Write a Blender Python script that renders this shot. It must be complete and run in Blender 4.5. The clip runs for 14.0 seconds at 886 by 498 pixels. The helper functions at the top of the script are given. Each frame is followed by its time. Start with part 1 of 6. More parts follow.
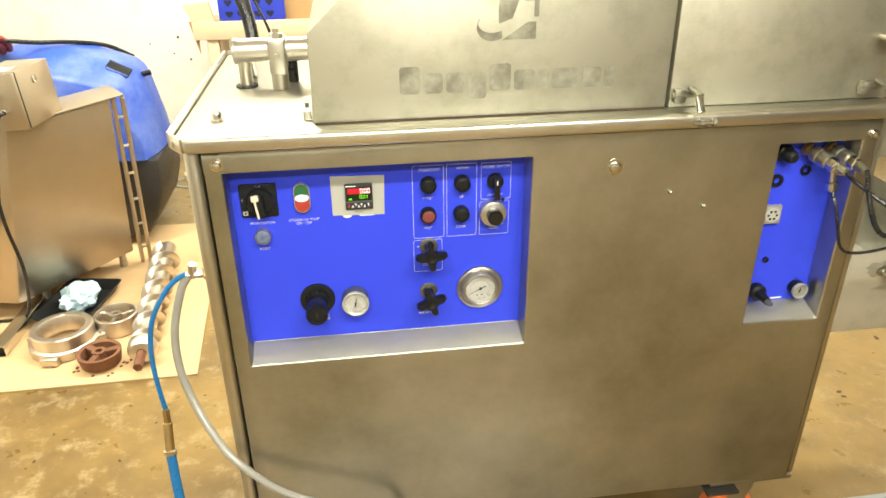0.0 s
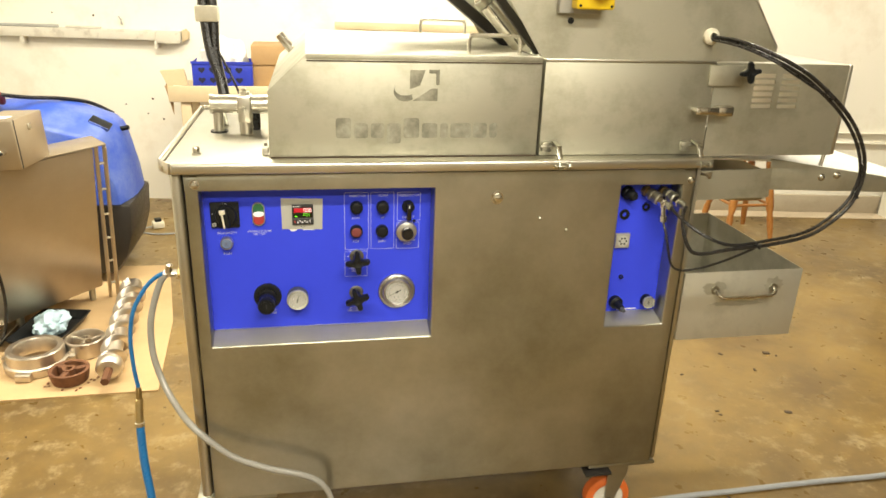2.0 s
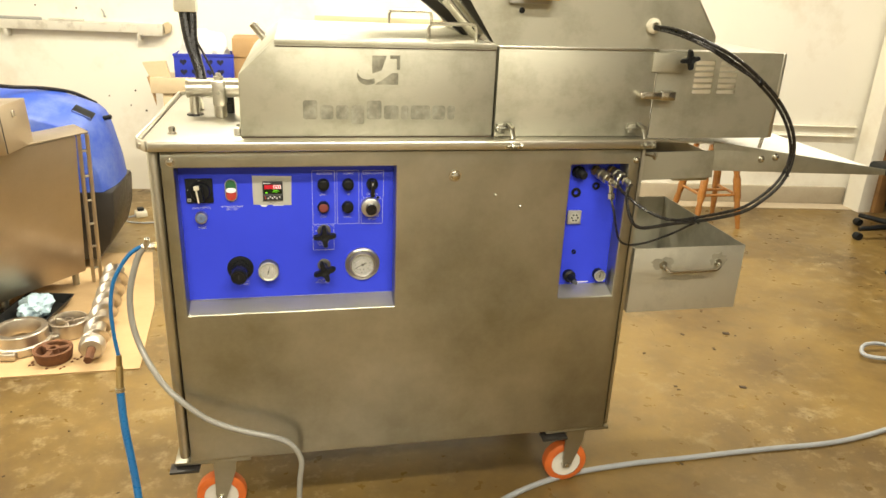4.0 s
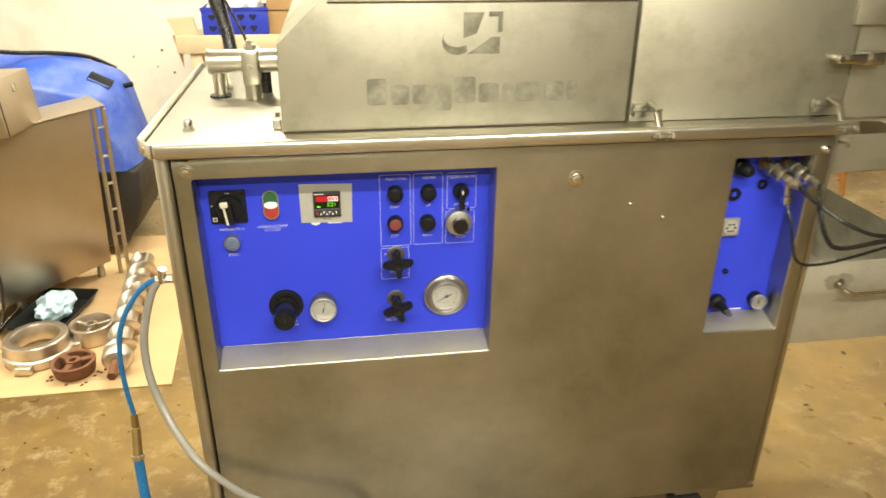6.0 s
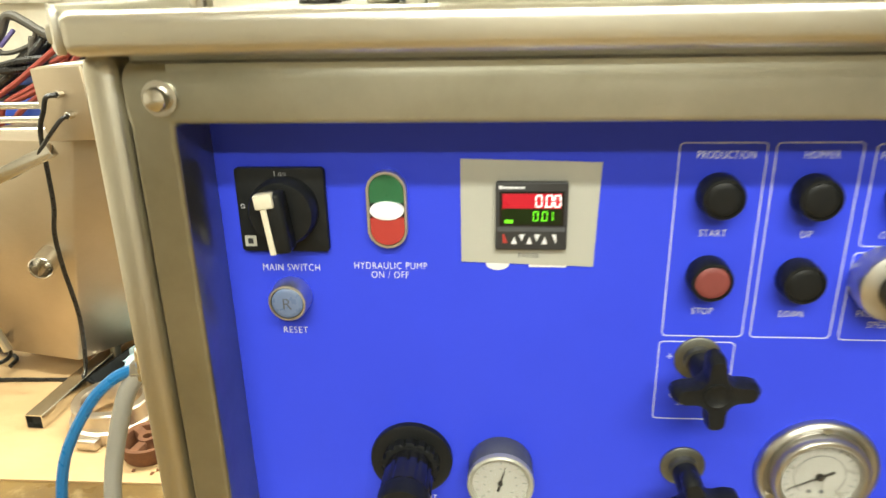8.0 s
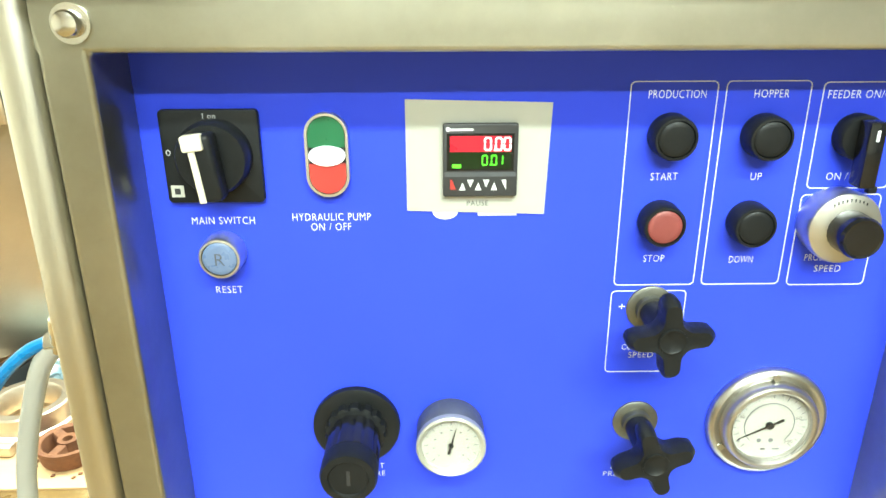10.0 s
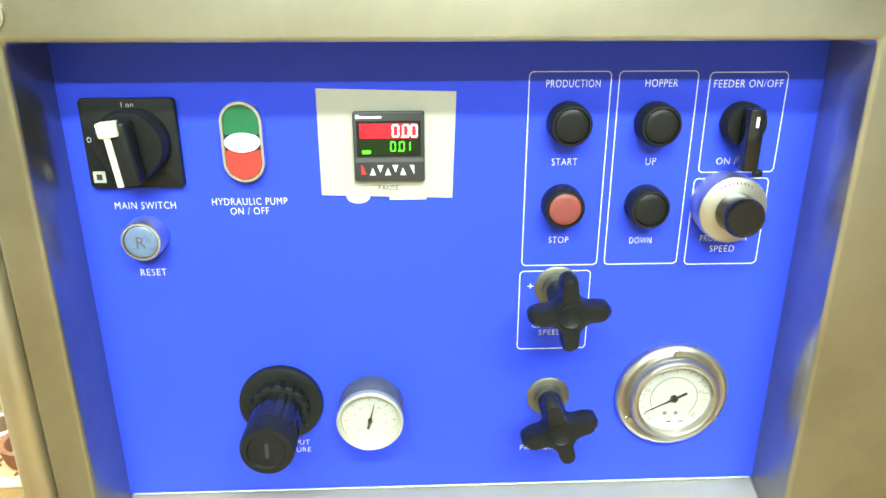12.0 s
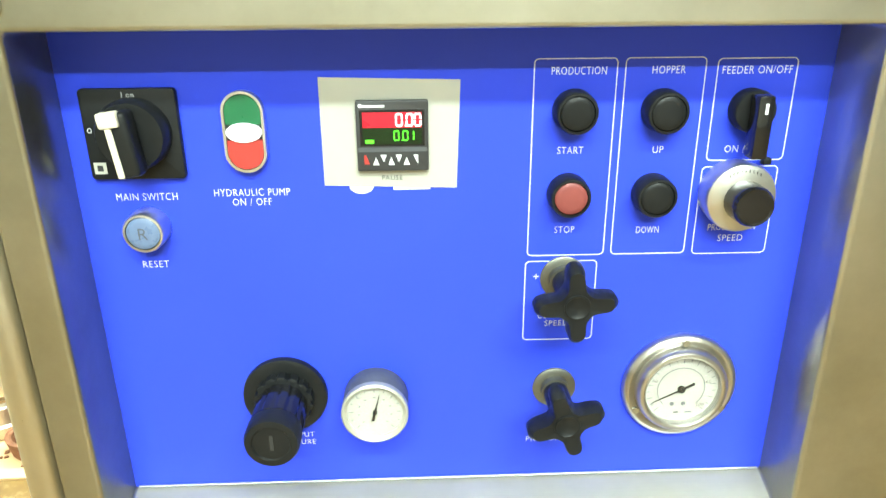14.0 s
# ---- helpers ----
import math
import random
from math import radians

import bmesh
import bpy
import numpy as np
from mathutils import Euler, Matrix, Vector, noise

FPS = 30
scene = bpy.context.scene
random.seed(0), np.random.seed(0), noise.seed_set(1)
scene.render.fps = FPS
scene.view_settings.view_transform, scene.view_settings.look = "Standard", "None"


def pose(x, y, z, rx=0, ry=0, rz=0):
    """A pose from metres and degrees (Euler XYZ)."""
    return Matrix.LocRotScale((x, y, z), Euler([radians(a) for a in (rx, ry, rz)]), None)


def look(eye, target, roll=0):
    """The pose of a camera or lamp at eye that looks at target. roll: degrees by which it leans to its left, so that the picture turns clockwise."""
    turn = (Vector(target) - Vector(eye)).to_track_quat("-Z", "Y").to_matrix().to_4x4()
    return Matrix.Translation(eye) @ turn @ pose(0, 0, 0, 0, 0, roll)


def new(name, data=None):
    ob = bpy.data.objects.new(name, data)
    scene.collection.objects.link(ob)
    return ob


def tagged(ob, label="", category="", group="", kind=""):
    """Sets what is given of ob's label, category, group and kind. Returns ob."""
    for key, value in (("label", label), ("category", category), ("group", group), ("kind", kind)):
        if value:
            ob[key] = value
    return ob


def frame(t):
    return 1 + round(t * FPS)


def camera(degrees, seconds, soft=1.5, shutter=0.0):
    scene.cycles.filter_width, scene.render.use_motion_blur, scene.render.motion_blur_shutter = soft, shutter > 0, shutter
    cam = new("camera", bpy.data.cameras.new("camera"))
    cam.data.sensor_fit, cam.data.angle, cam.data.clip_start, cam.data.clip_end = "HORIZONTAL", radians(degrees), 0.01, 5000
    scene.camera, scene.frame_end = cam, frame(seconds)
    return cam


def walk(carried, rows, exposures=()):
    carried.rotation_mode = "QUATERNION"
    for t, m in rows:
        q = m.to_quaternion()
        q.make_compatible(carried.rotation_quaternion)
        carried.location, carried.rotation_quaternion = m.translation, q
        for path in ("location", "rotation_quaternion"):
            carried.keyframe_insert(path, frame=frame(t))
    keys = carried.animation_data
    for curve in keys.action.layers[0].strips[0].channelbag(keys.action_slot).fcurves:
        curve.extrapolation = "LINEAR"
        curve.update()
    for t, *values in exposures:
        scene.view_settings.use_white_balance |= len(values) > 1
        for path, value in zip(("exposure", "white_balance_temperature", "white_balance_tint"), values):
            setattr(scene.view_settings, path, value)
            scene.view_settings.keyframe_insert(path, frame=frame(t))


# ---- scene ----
cam = camera(63.6, 14.0, shutter=0.4)
PATH = [
    (0, (0.094, 0.093, 1.480), (0.339, 1.952, 0.545), -0.6),
    (0.5, (0.082, 0.024, 1.494), (0.399, 1.905, 0.626), -0.1),
    (1, (0.087, -0.051, 1.511), (0.508, 1.839, 0.712), -0.0),
    (1.5, (0.122, -0.161, 1.528), (0.471, 1.771, 0.796), -0.3),
    (2, (0.128, -0.325, 1.521), (0.495, 1.601, 0.779), 2.0),
    (2.5, (0.132, -0.433, 1.526), (0.485, 1.493, 0.779), 1.8),
    (3, (0.147, -0.474, 1.525), (0.585, 1.444, 0.802), 2.4),
    (3.2, (0.159, -0.481, 1.522), (0.581, 1.443, 0.807), 2.5),
    (5.3, (0.173, -0.234, 1.502), (0.545, 1.660, 0.684), 1.8),
    (5.5, (0.157, -0.149, 1.499), (0.509, 1.747, 0.675), 0.7),
    (6, (0.126, 0.054, 1.477), (0.414, 1.930, 0.588), 0.5),
    (6.5, (0.138, 0.256, 1.436), (0.218, 2.128, 0.498), -0.6),
    (7, (0.167, 0.488, 1.380), (0.034, 2.350, 0.425), -2.0),
    (7.5, (0.119, 0.680, 1.257), (-0.032, 2.611, 0.452), -1.3),
    (8, (0.079, 0.806, 1.152), (-0.085, 2.763, 0.418), -1.2),
    (8.2, (0.065, 0.831, 1.130), (-0.043, 2.797, 0.413), -0.9),
    (10.3, (0.071, 0.813, 1.110), (0.123, 2.770, 0.361), 0.2),
    (10.5, (0.081, 0.808, 1.109), (0.150, 2.759, 0.345), 0.5),
    (11, (0.107, 0.788, 1.107), (0.198, 2.746, 0.364), 0.3),
    (11.5, (0.118, 0.787, 1.109), (0.206, 2.745, 0.366), -0.1),
    (12, (0.117, 0.788, 1.107), (0.201, 2.750, 0.374), -0.0),
    (12.5, (0.117, 0.781, 1.114), (0.212, 2.736, 0.366), -0.0),
    (13, (0.117, 0.787, 1.109), (0.208, 2.745, 0.365), 0.0),
    (13.5, (0.118, 0.791, 1.107), (0.188, 2.750, 0.364), -0.3),
    (14, (0.117, 0.793, 1.105), (0.188, 2.746, 0.346), -0.4),
]
EXPOSURES = [(0, -0.05, 6500, 8), (1, -0.23, 6600, 9), (2.5, -0.48, 6950, 11), (5.5, -0.46, 6850, 10), (6.2, -0.36, 6800, 9), (7.2, -0.25, 6600, 7), (8.2, -0.16, 6400, 4), (10.3, 0.70, 5650, -7), (14, 0.70, 5650, -7)]
walk(cam, [(t, look(eye, target, roll)) for t, eye, target, roll in PATH], EXPOSURES)

# ---- world, lamps ----
world = bpy.data.worlds.new("world")
scene.world = world
world.use_nodes = True
world.node_tree.nodes["Background"].inputs[0].default_value = (0.9, 0.92, 1.0, 1)
world.node_tree.nodes["Background"].inputs[1].default_value = 0.02

CEIL = 2.95
TUBES = [(0.35, -0.45, 98), (0.35, -1.75, 125), (0.4, 3.0, 170), (3.0, 2.6, 80), (-2.2, 2.4, 110)]


def tube_lamp(x, y, watts):
    data = bpy.data.lights.new("tube_light", "AREA")
    data.shape, data.size, data.size_y = "RECTANGLE", 2.3, 0.16
    data.energy, data.color = watts, (1.0, 0.97, 0.84)
    ob = new("tube_light", data)
    ob.matrix_world = pose(x, y, CEIL - 0.14)


for lamp_x, lamp_y, lamp_w in TUBES:
    tube_lamp(lamp_x, lamp_y, lamp_w)


# ---- materials ----
def material(name, base, rough=0.5, metal=0.0, dark=None, scale=6.0, stretch=(1, 1, 1), mix=0.5, fine=60.0, bump=0.05,
             rough_var=0.15, coat=0.0, low=0.35, high=0.7, emit=None, spec=0.5, brushed=0.0):
    """A surface with two scales of variation: broad stains towards dark, and fine grain in relief and gloss."""
    m = bpy.data.materials.new(name)
    m.use_nodes = True
    t = m.node_tree
    b = t.nodes["Principled BSDF"]
    co = t.nodes.new("ShaderNodeTexCoord")
    mp = t.nodes.new("ShaderNodeMapping")
    mp.inputs["Scale"].default_value = stretch
    t.links.new(co.outputs["Object"], mp.inputs[0])
    n1 = t.nodes.new("ShaderNodeTexNoise")
    n1.inputs["Scale"].default_value, n1.inputs["Detail"].default_value, n1.inputs["Roughness"].default_value = scale, 9, 0.66
    t.links.new(co.outputs["Object"], n1.inputs[0])
    n2 = t.nodes.new("ShaderNodeTexNoise")
    n2.inputs["Scale"].default_value, n2.inputs["Detail"].default_value = fine, 4
    t.links.new(mp.outputs[0], n2.inputs[0])
    ramp = t.nodes.new("ShaderNodeMapRange")
    ramp.inputs[1].default_value, ramp.inputs[2].default_value = low, high
    ramp.inputs[3].default_value, ramp.inputs[4].default_value = 0.0, mix
    t.links.new(n1.outputs[0], ramp.inputs[0])
    mx = t.nodes.new("ShaderNodeMix")
    mx.data_type = "RGBA"
    mx.inputs[6].default_value = (*base, 1)
    mx.inputs[7].default_value = (*(dark or [c * 0.6 for c in base]), 1)
    t.links.new(ramp.outputs[0], mx.inputs[0])
    t.links.new(mx.outputs[2], b.inputs["Base Color"])
    rr = t.nodes.new("ShaderNodeMapRange")
    rr.inputs[1].default_value, rr.inputs[2].default_value = 0.3, 0.7
    rr.inputs[3].default_value, rr.inputs[4].default_value = max(rough - rough_var, 0.02), min(rough + rough_var, 1)
    add = t.nodes.new("ShaderNodeMath")
    add.operation = "MULTIPLY_ADD"
    add.inputs[1].default_value, add.inputs[2].default_value = 0.5, 0.25
    t.links.new(n2.outputs[0], add.inputs[0])
    t.links.new(add.outputs[0], rr.inputs[0])
    t.links.new(rr.outputs[0], b.inputs["Roughness"])
    b.inputs["Metallic"].default_value = metal
    b.inputs["Coat Weight"].default_value = coat
    if bump:
        bp = t.nodes.new("ShaderNodeBump")
        bp.inputs["Strength"].default_value, bp.inputs["Distance"].default_value = bump, 0.002
        t.links.new(n2.outputs[0], bp.inputs["Height"])
        t.links.new(bp.outputs[0], b.inputs["Normal"])
    if emit:
        b.inputs["Emission Color"].default_value = (*emit[:3], 1)
        b.inputs["Emission Strength"].default_value = emit[3]
    b.inputs["Specular IOR Level"].default_value = spec
    b.inputs["Anisotropic"].default_value, b.inputs["Anisotropic Rotation"].default_value = brushed, 0.25
    return m


STEEL = material("brushed_steel", (0.50, 0.492, 0.425), 0.30, 0.94, (0.255, 0.246, 0.182), 2.6, (3, 3, 60), 0.85, 12, 0.010, 0.03, brushed=0.5)
STEEL_V = material("brushed_steel_upright", (0.62, 0.60, 0.53), 0.34, 1.0, (0.44, 0.41, 0.33), 3.0, (120, 120, 3), 0.8, 12, 0.04, 0.09)
STEEL_COVER = material("worn_steel", (0.50, 0.487, 0.395), 0.54, 0.88, (0.27, 0.255, 0.175), 7.0, (3, 3, 90), 0.85, 12, 0.05, 0.1, low=0.46, high=0.78, brushed=0.4)
STEEL_BRIGHT = material("bright_steel", (0.72, 0.70, 0.65), 0.18, 1.0, (0.55, 0.52, 0.46), 9.0, (1, 1, 1), 0.6, 60, 0.03, 0.08)
TURNED_STEEL = material("turned_steel", (0.66, 0.61, 0.54), 0.36, 1.0, (0.48, 0.42, 0.34), 14.0, (1, 1, 1), 0.6, 40, 0.0, 0.04)
RIM_STEEL = material("folded_rim_steel", (0.72, 0.70, 0.63), 0.32, 1.0, (0.54, 0.515, 0.44), 5.0, (3, 60, 60), 0.6, 14, 0.03, 0.08)
BIN_STEEL = material("smudged_steel", (0.60, 0.585, 0.50), 0.50, 0.7, (0.34, 0.33, 0.265), 5.0, (1, 1, 1), 0.85, 40, 0.04, 0.1, low=0.48, high=0.74)
STEEL_TOP = material("table_steel", (0.57, 0.555, 0.49), 0.36, 1.0, (0.52, 0.49, 0.41), 6.0, (60, 3, 3), 0.7, 14, 0.04, 0.1)
STEEL_WARM = material("housing_steel", (0.54, 0.465, 0.36), 0.44, 1.0, (0.42, 0.35, 0.26), 3.0, (3, 3, 60), 0.6, 12, 0.03, 0.08)
BRASS = material("brass", (0.55, 0.42, 0.2), 0.35, 1.0, (0.35, 0.27, 0.15), 40, fine=200)
BLUE = material("blue_panel", (0.043, 0.072, 0.80), 0.36, 0.0, (0.037, 0.062, 0.72), 4.0, (1, 1, 1), 0.6, 300, 0.03, 0.06, spec=0.16)
BLACK = material("black_plastic", (0.009, 0.010, 0.0105), 0.42, 0.0, (0.018, 0.019, 0.02), 30, fine=250, bump=0.06, spec=0.22)
CHROME = material("satin_chrome", (0.66, 0.655, 0.64), 0.38, 1.0, (0.56, 0.555, 0.54), 40, (1, 1, 1), 0.4, 200, 0.03, 0.08)
GAUGE_STEEL = material("gauge_flange_steel", (0.50, 0.49, 0.46), 0.36, 1.0, (0.44, 0.43, 0.40), 30, (1, 1, 1), 0.4, 60, 0.0, 0.03)
DIAL_SATIN = material("satin_aluminium", (0.58, 0.575, 0.55), 0.36, 0.95, (0.48, 0.475, 0.45), 40, (1, 1, 1), 0.4, 200, 0.03, 0.08)
TUBE_GLOW = material("fluorescent_tube", (0.9, 0.9, 0.9), 0.4, emit=(1.0, 0.97, 0.86, 30.0), bump=0)
BLACK_GLOSS = material("black_gloss", (0.008, 0.008, 0.009), 0.12, 0.0, (0.02, 0.02, 0.02), 30, fine=100, bump=0.0, rough_var=0.05)
RUBBER = material("black_rubber", (0.010, 0.0095, 0.009), 0.30, 0.0, (0.028, 0.025, 0.022), 20, fine=150, bump=0.1)
GRIME = material("hand_grime", (0.40, 0.39, 0.32), 0.52, 0.7, (0.52, 0.505, 0.43), 30, (1, 1, 1), 0.9, 90, 0.0)
GREY_PLASTIC = material("grey_plastic", (0.085, 0.092, 0.105), 0.45, 0.0, (0.05, 0.055, 0.06), 60, fine=300, bump=0.05)
DARK_GREY = material("dark_grey_plastic", (0.028, 0.029, 0.032), 0.5, 0.0, (0.03, 0.03, 0.03), 40, fine=200)
PRINT_LINE = 0.00062
WHITE_PRINT = material("white_print", (0.82, 0.84, 0.88), 0.5, 0.0, (0.7, 0.72, 0.78), 40, fine=300, bump=0)
BLACK_PRINT = material("black_print", (0.03, 0.03, 0.035), 0.5, 0.0, bump=0)
PLATE_GREY = material("pale_grey_card", (0.46, 0.465, 0.42), 0.55, 0.0, (0.40, 0.405, 0.36), 20, fine=300, bump=0.02, mix=0.4)
GREEN = material("green_button", (0.025, 0.13, 0.055), 0.35, 0.0, (0.02, 0.15, 0.06), 60, fine=200)
RED = material("red_button", (0.42, 0.045, 0.04), 0.4, 0.0, (0.42, 0.04, 0.03), 60, fine=200)
RED_DULL = material("dull_red_button", (0.20, 0.048, 0.045), 0.5, 0.0, (0.24, 0.055, 0.05), 60, fine=200)
LENS_WHITE = material("white_lens", (0.8, 0.8, 0.8), 0.3, emit=(1, 1, 1, 0.35))
LENS_BLUE = material("pale_blue_lens", (0.14, 0.19, 0.33), 0.3, 0.0, (0.13, 0.2, 0.36), 60, fine=200)
IVORY = material("ivory_plastic", (0.72, 0.68, 0.55), 0.45, 0.0, (0.6, 0.56, 0.43), 80, fine=200)
YELLOW = material("yellow_plastic", (0.78, 0.55, 0.02), 0.4, 0.0, (0.65, 0.43, 0.02), 40, fine=200)
DIAL = material("dial_face", (0.29, 0.287, 0.26), 0.4, 0.0, (0.25, 0.246, 0.22), 50, fine=300, bump=0, mix=0.4)
LED_RED = material("red_display", (0.1, 0.0, 0.0), 0.3, emit=(1.0, 0.02, 0.05, 0.75))
LED_DIGIT = material("white_digit", (0.8, 0.7, 0.7), 0.3, emit=(1.0, 0.8, 0.8, 1.1))
LED_GREEN = material("green_digit", (0.1, 0.6, 0.02), 0.3, emit=(0.25, 1.0, 0.02, 0.9))
LED_DIM = material("dim_green_display", (0.004, 0.02, 0.003), 0.2, bump=0)
WHITE_WALL = material("white_wall_paint", (0.80, 0.77, 0.67), 0.6, 0.0, (0.52, 0.43, 0.28), 1.9, (1, 1, 1), 0.65, 25, 0.16, low=0.52, high=0.80)
CEILING_PAINT = material("ceiling_paint", (0.78, 0.77, 0.72), 0.7, 0.0, (0.7, 0.68, 0.62), 2, fine=40)
WOOD_PALE = material("pale_pine", (0.62, 0.50, 0.32), 0.55, 0.0, (0.45, 0.33, 0.18), 4, (2, 30, 30), 0.5, 8, 0.1)
WOOD_ORANGE = material("varnished_wood", (0.36, 0.15, 0.035), 0.3, 0.0, (0.20, 0.075, 0.018), 12, (30, 30, 3), 0.7, 6, 0.06, coat=0.4)
WOOD_BROWN = material("brown_wood_post", (0.27, 0.145, 0.05), 0.5, 0.0, (0.12, 0.06, 0.025), 5, (30, 30, 2), 0.7, 6, 0.08)
CARD = material("plywood_sheet", (0.54, 0.37, 0.19), 0.6, 0.0, (0.40, 0.265, 0.125), 2.5, (3, 25, 25), 0.6, 9, 0.06)
CARDBOARD = material("brown_cardboard", (0.40, 0.25, 0.11), 0.75, 0.0, (0.3, 0.18, 0.08), 6, fine=40)
SCRUB_BLUE = material("scrubber_blue", (0.028, 0.080, 0.44), 0.42, 0.0, (0.17, 0.23, 0.45), 6, mix=0.75, fine=90, bump=0.05, rough_var=0.12, low=0.42, high=0.72)
CRATE_BLUE = material("crate_blue", (0.02, 0.04, 0.42), 0.4, 0.0, (0.015, 0.03, 0.3), 20, fine=80)
HOSE_BLUE = material("blue_hose", (0.012, 0.16, 0.42), 0.32, 0.0, (0.012, 0.12, 0.33), 30, fine=120)
HOSE_GREY = material("clear_grey_hose", (0.35, 0.345, 0.315), 0.25, 0.1, (0.27, 0.265, 0.24), 12, (1, 1, 1), 0.4, 60, 0.0, 0.03)
# satin steel made lighter, to put the lamp's gleam on the sill into colour
SILL = material("lightened_satin_steel", (0.50, 0.495, 0.45), 0.45, 0.8, (0.40, 0.395, 0.35), 12, (3, 60, 60), 0.6, 12, 0.04, 0.1)
CABLE_GREY = material("grey_cable", (0.36, 0.38, 0.40), 0.45, 0.0, (0.26, 0.27, 0.28), 30, fine=100)
HOSE_RED = material("red_hose", (0.26, 0.042, 0.03), 0.5, 0.0, (0.16, 0.03, 0.022), 20, fine=90)
RUST = material("rusty_iron", (0.20, 0.085, 0.035), 0.75, 0.2, (0.10, 0.04, 0.02), 30, (1, 1, 1), 0.9, 80, 0.4)
RAG = material("blue_paper_cloth", (0.48, 0.64, 0.72), 0.8, 0.0, (0.36, 0.52, 0.62), 20, fine=60, bump=0.2)
ORANGE_TYRE = material("orange_tyre", (0.72, 0.16, 0.03), 0.45, 0.0, (0.5, 0.11, 0.03), 30, fine=90)
WHITE_WHEEL = material("white_nylon", (0.75, 0.73, 0.66), 0.45, 0.0, (0.55, 0.52, 0.45), 30, fine=90)
DARK_METAL = material("dark_painted_metal", (0.032, 0.029, 0.026), 0.4, 0.3, (0.04, 0.035, 0.03), 6, fine=60)
LANCE = material("lance_plastic", (0.075, 0.068, 0.055), 0.5, 0.0, (0.05, 0.045, 0.04), 20, fine=90)
DIRT = material("dark_dirt", (0.07, 0.045, 0.025), 0.8, 0.0, (0.04, 0.025, 0.015), 60, fine=200, bump=0.2)
RAIL_PAINT = material("grimy_rail_paint", (0.60, 0.57, 0.48), 0.5, 0.0, (0.20, 0.155, 0.09), 9, (1, 1, 1), 0.85, 50, 0.15, low=0.5, high=0.72)
GREY_PAINT = material("grey_rail_paint", (0.36, 0.36, 0.33), 0.5, 0.0, (0.24, 0.23, 0.2), 8, fine=60, bump=0.1)
FADED_MARK = material("faded_grey_print", (0.20, 0.195, 0.150), 0.55, 0.25, (0.40, 0.39, 0.31), 24, (1, 1, 1), 0.95, 120, 0.0, low=0.40, high=0.66, spec=0.3)
BROWN_CABINET = material("brown_cabinet_paint", (0.16, 0.11, 0.075), 0.45, 0.0, (0.1, 0.07, 0.05), 3, fine=40)
BIN_WHITE = material("white_plastic_bag", (0.75, 0.73, 0.68), 0.5, 0.0, (0.55, 0.52, 0.46), 14, fine=50, bump=0.3)


def glass_material():
    m = bpy.data.materials.new("gauge_glass")
    m.use_nodes = True
    b = m.node_tree.nodes["Principled BSDF"]
    b.inputs["Base Color"].default_value = (1, 1, 1, 1)
    b.inputs["Roughness"].default_value, b.inputs["IOR"].default_value = 0.03, 1.45
    b.inputs["Transmission Weight"].default_value = 1.0
    return m


def floor_material():
    m = material("worn_floor", (0.235, 0.150, 0.044), 0.33, 0.0, (0.112, 0.068, 0.023), 1.7, (1, 1, 1), 0.95, 14, 0.14, 0.14, low=0.38, high=0.64)
    t = m.node_tree
    b = t.nodes["Principled BSDF"]
    old = b.inputs["Base Color"].links[0].from_socket
    co = t.nodes.new("ShaderNodeTexCoord")
    n = t.nodes.new("ShaderNodeTexNoise")
    n.inputs["Scale"].default_value, n.inputs["Detail"].default_value, n.inputs["Roughness"].default_value = 12, 8, 0.72
    t.links.new(co.outputs["Object"], n.inputs[0])
    r = t.nodes.new("ShaderNodeMapRange")
    r.inputs[1].default_value, r.inputs[2].default_value, r.inputs[4].default_value = 0.52, 0.70, 0.62
    t.links.new(n.outputs[0], r.inputs[0])
    # more bare, pale patches where the paint is worn, by the near side of the sheet
    n3 = t.nodes.new("ShaderNodeTexNoise")
    n3.inputs["Scale"].default_value, n3.inputs["Detail"].default_value = 1.1, 3
    t.links.new(co.outputs["Object"], n3.inputs[0])
    r3 = t.nodes.new("ShaderNodeMapRange")
    r3.inputs[1].default_value, r3.inputs[2].default_value = 0.4, 0.62
    sep = t.nodes.new("ShaderNodeSeparateXYZ")
    t.links.new(co.outputs["Object"], sep.inputs[0])
    worn = t.nodes.new("ShaderNodeMapRange")
    worn.inputs[1].default_value, worn.inputs[2].default_value, worn.inputs[4].default_value = 0.5, -0.5, 0.16
    t.links.new(sep.outputs[0], worn.inputs[0])
    lift = t.nodes.new("ShaderNodeMath")
    t.links.new(n3.outputs[0], lift.inputs[0])
    t.links.new(worn.outputs[0], lift.inputs[1])
    t.links.new(lift.outputs[0], r3.inputs[0])
    mul = t.nodes.new("ShaderNodeMath")
    mul.operation = "MULTIPLY"
    t.links.new(r.outputs[0], mul.inputs[0])
    t.links.new(r3.outputs[0], mul.inputs[1])
    mx = t.nodes.new("ShaderNodeMix")
    mx.data_type = "RGBA"
    mx.inputs[7].default_value = (0.44, 0.35, 0.19, 1)
    t.links.new(old, mx.inputs[6])
    t.links.new(mul.outputs[0], mx.inputs[0])
    t.links.new(mx.outputs[2], b.inputs["Base Color"])
    return m


# shade put into the wall colour, so that the steel reflects a dimmer room
SHADED_WALL = material("shaded_wall_tone", (0.15, 0.14, 0.115), 0.7, 0.0, (0.08, 0.07, 0.055), 0.9, (1, 1, 1), 0.9, 20, 0.1)
GLASS = glass_material()
FLOOR = floor_material()


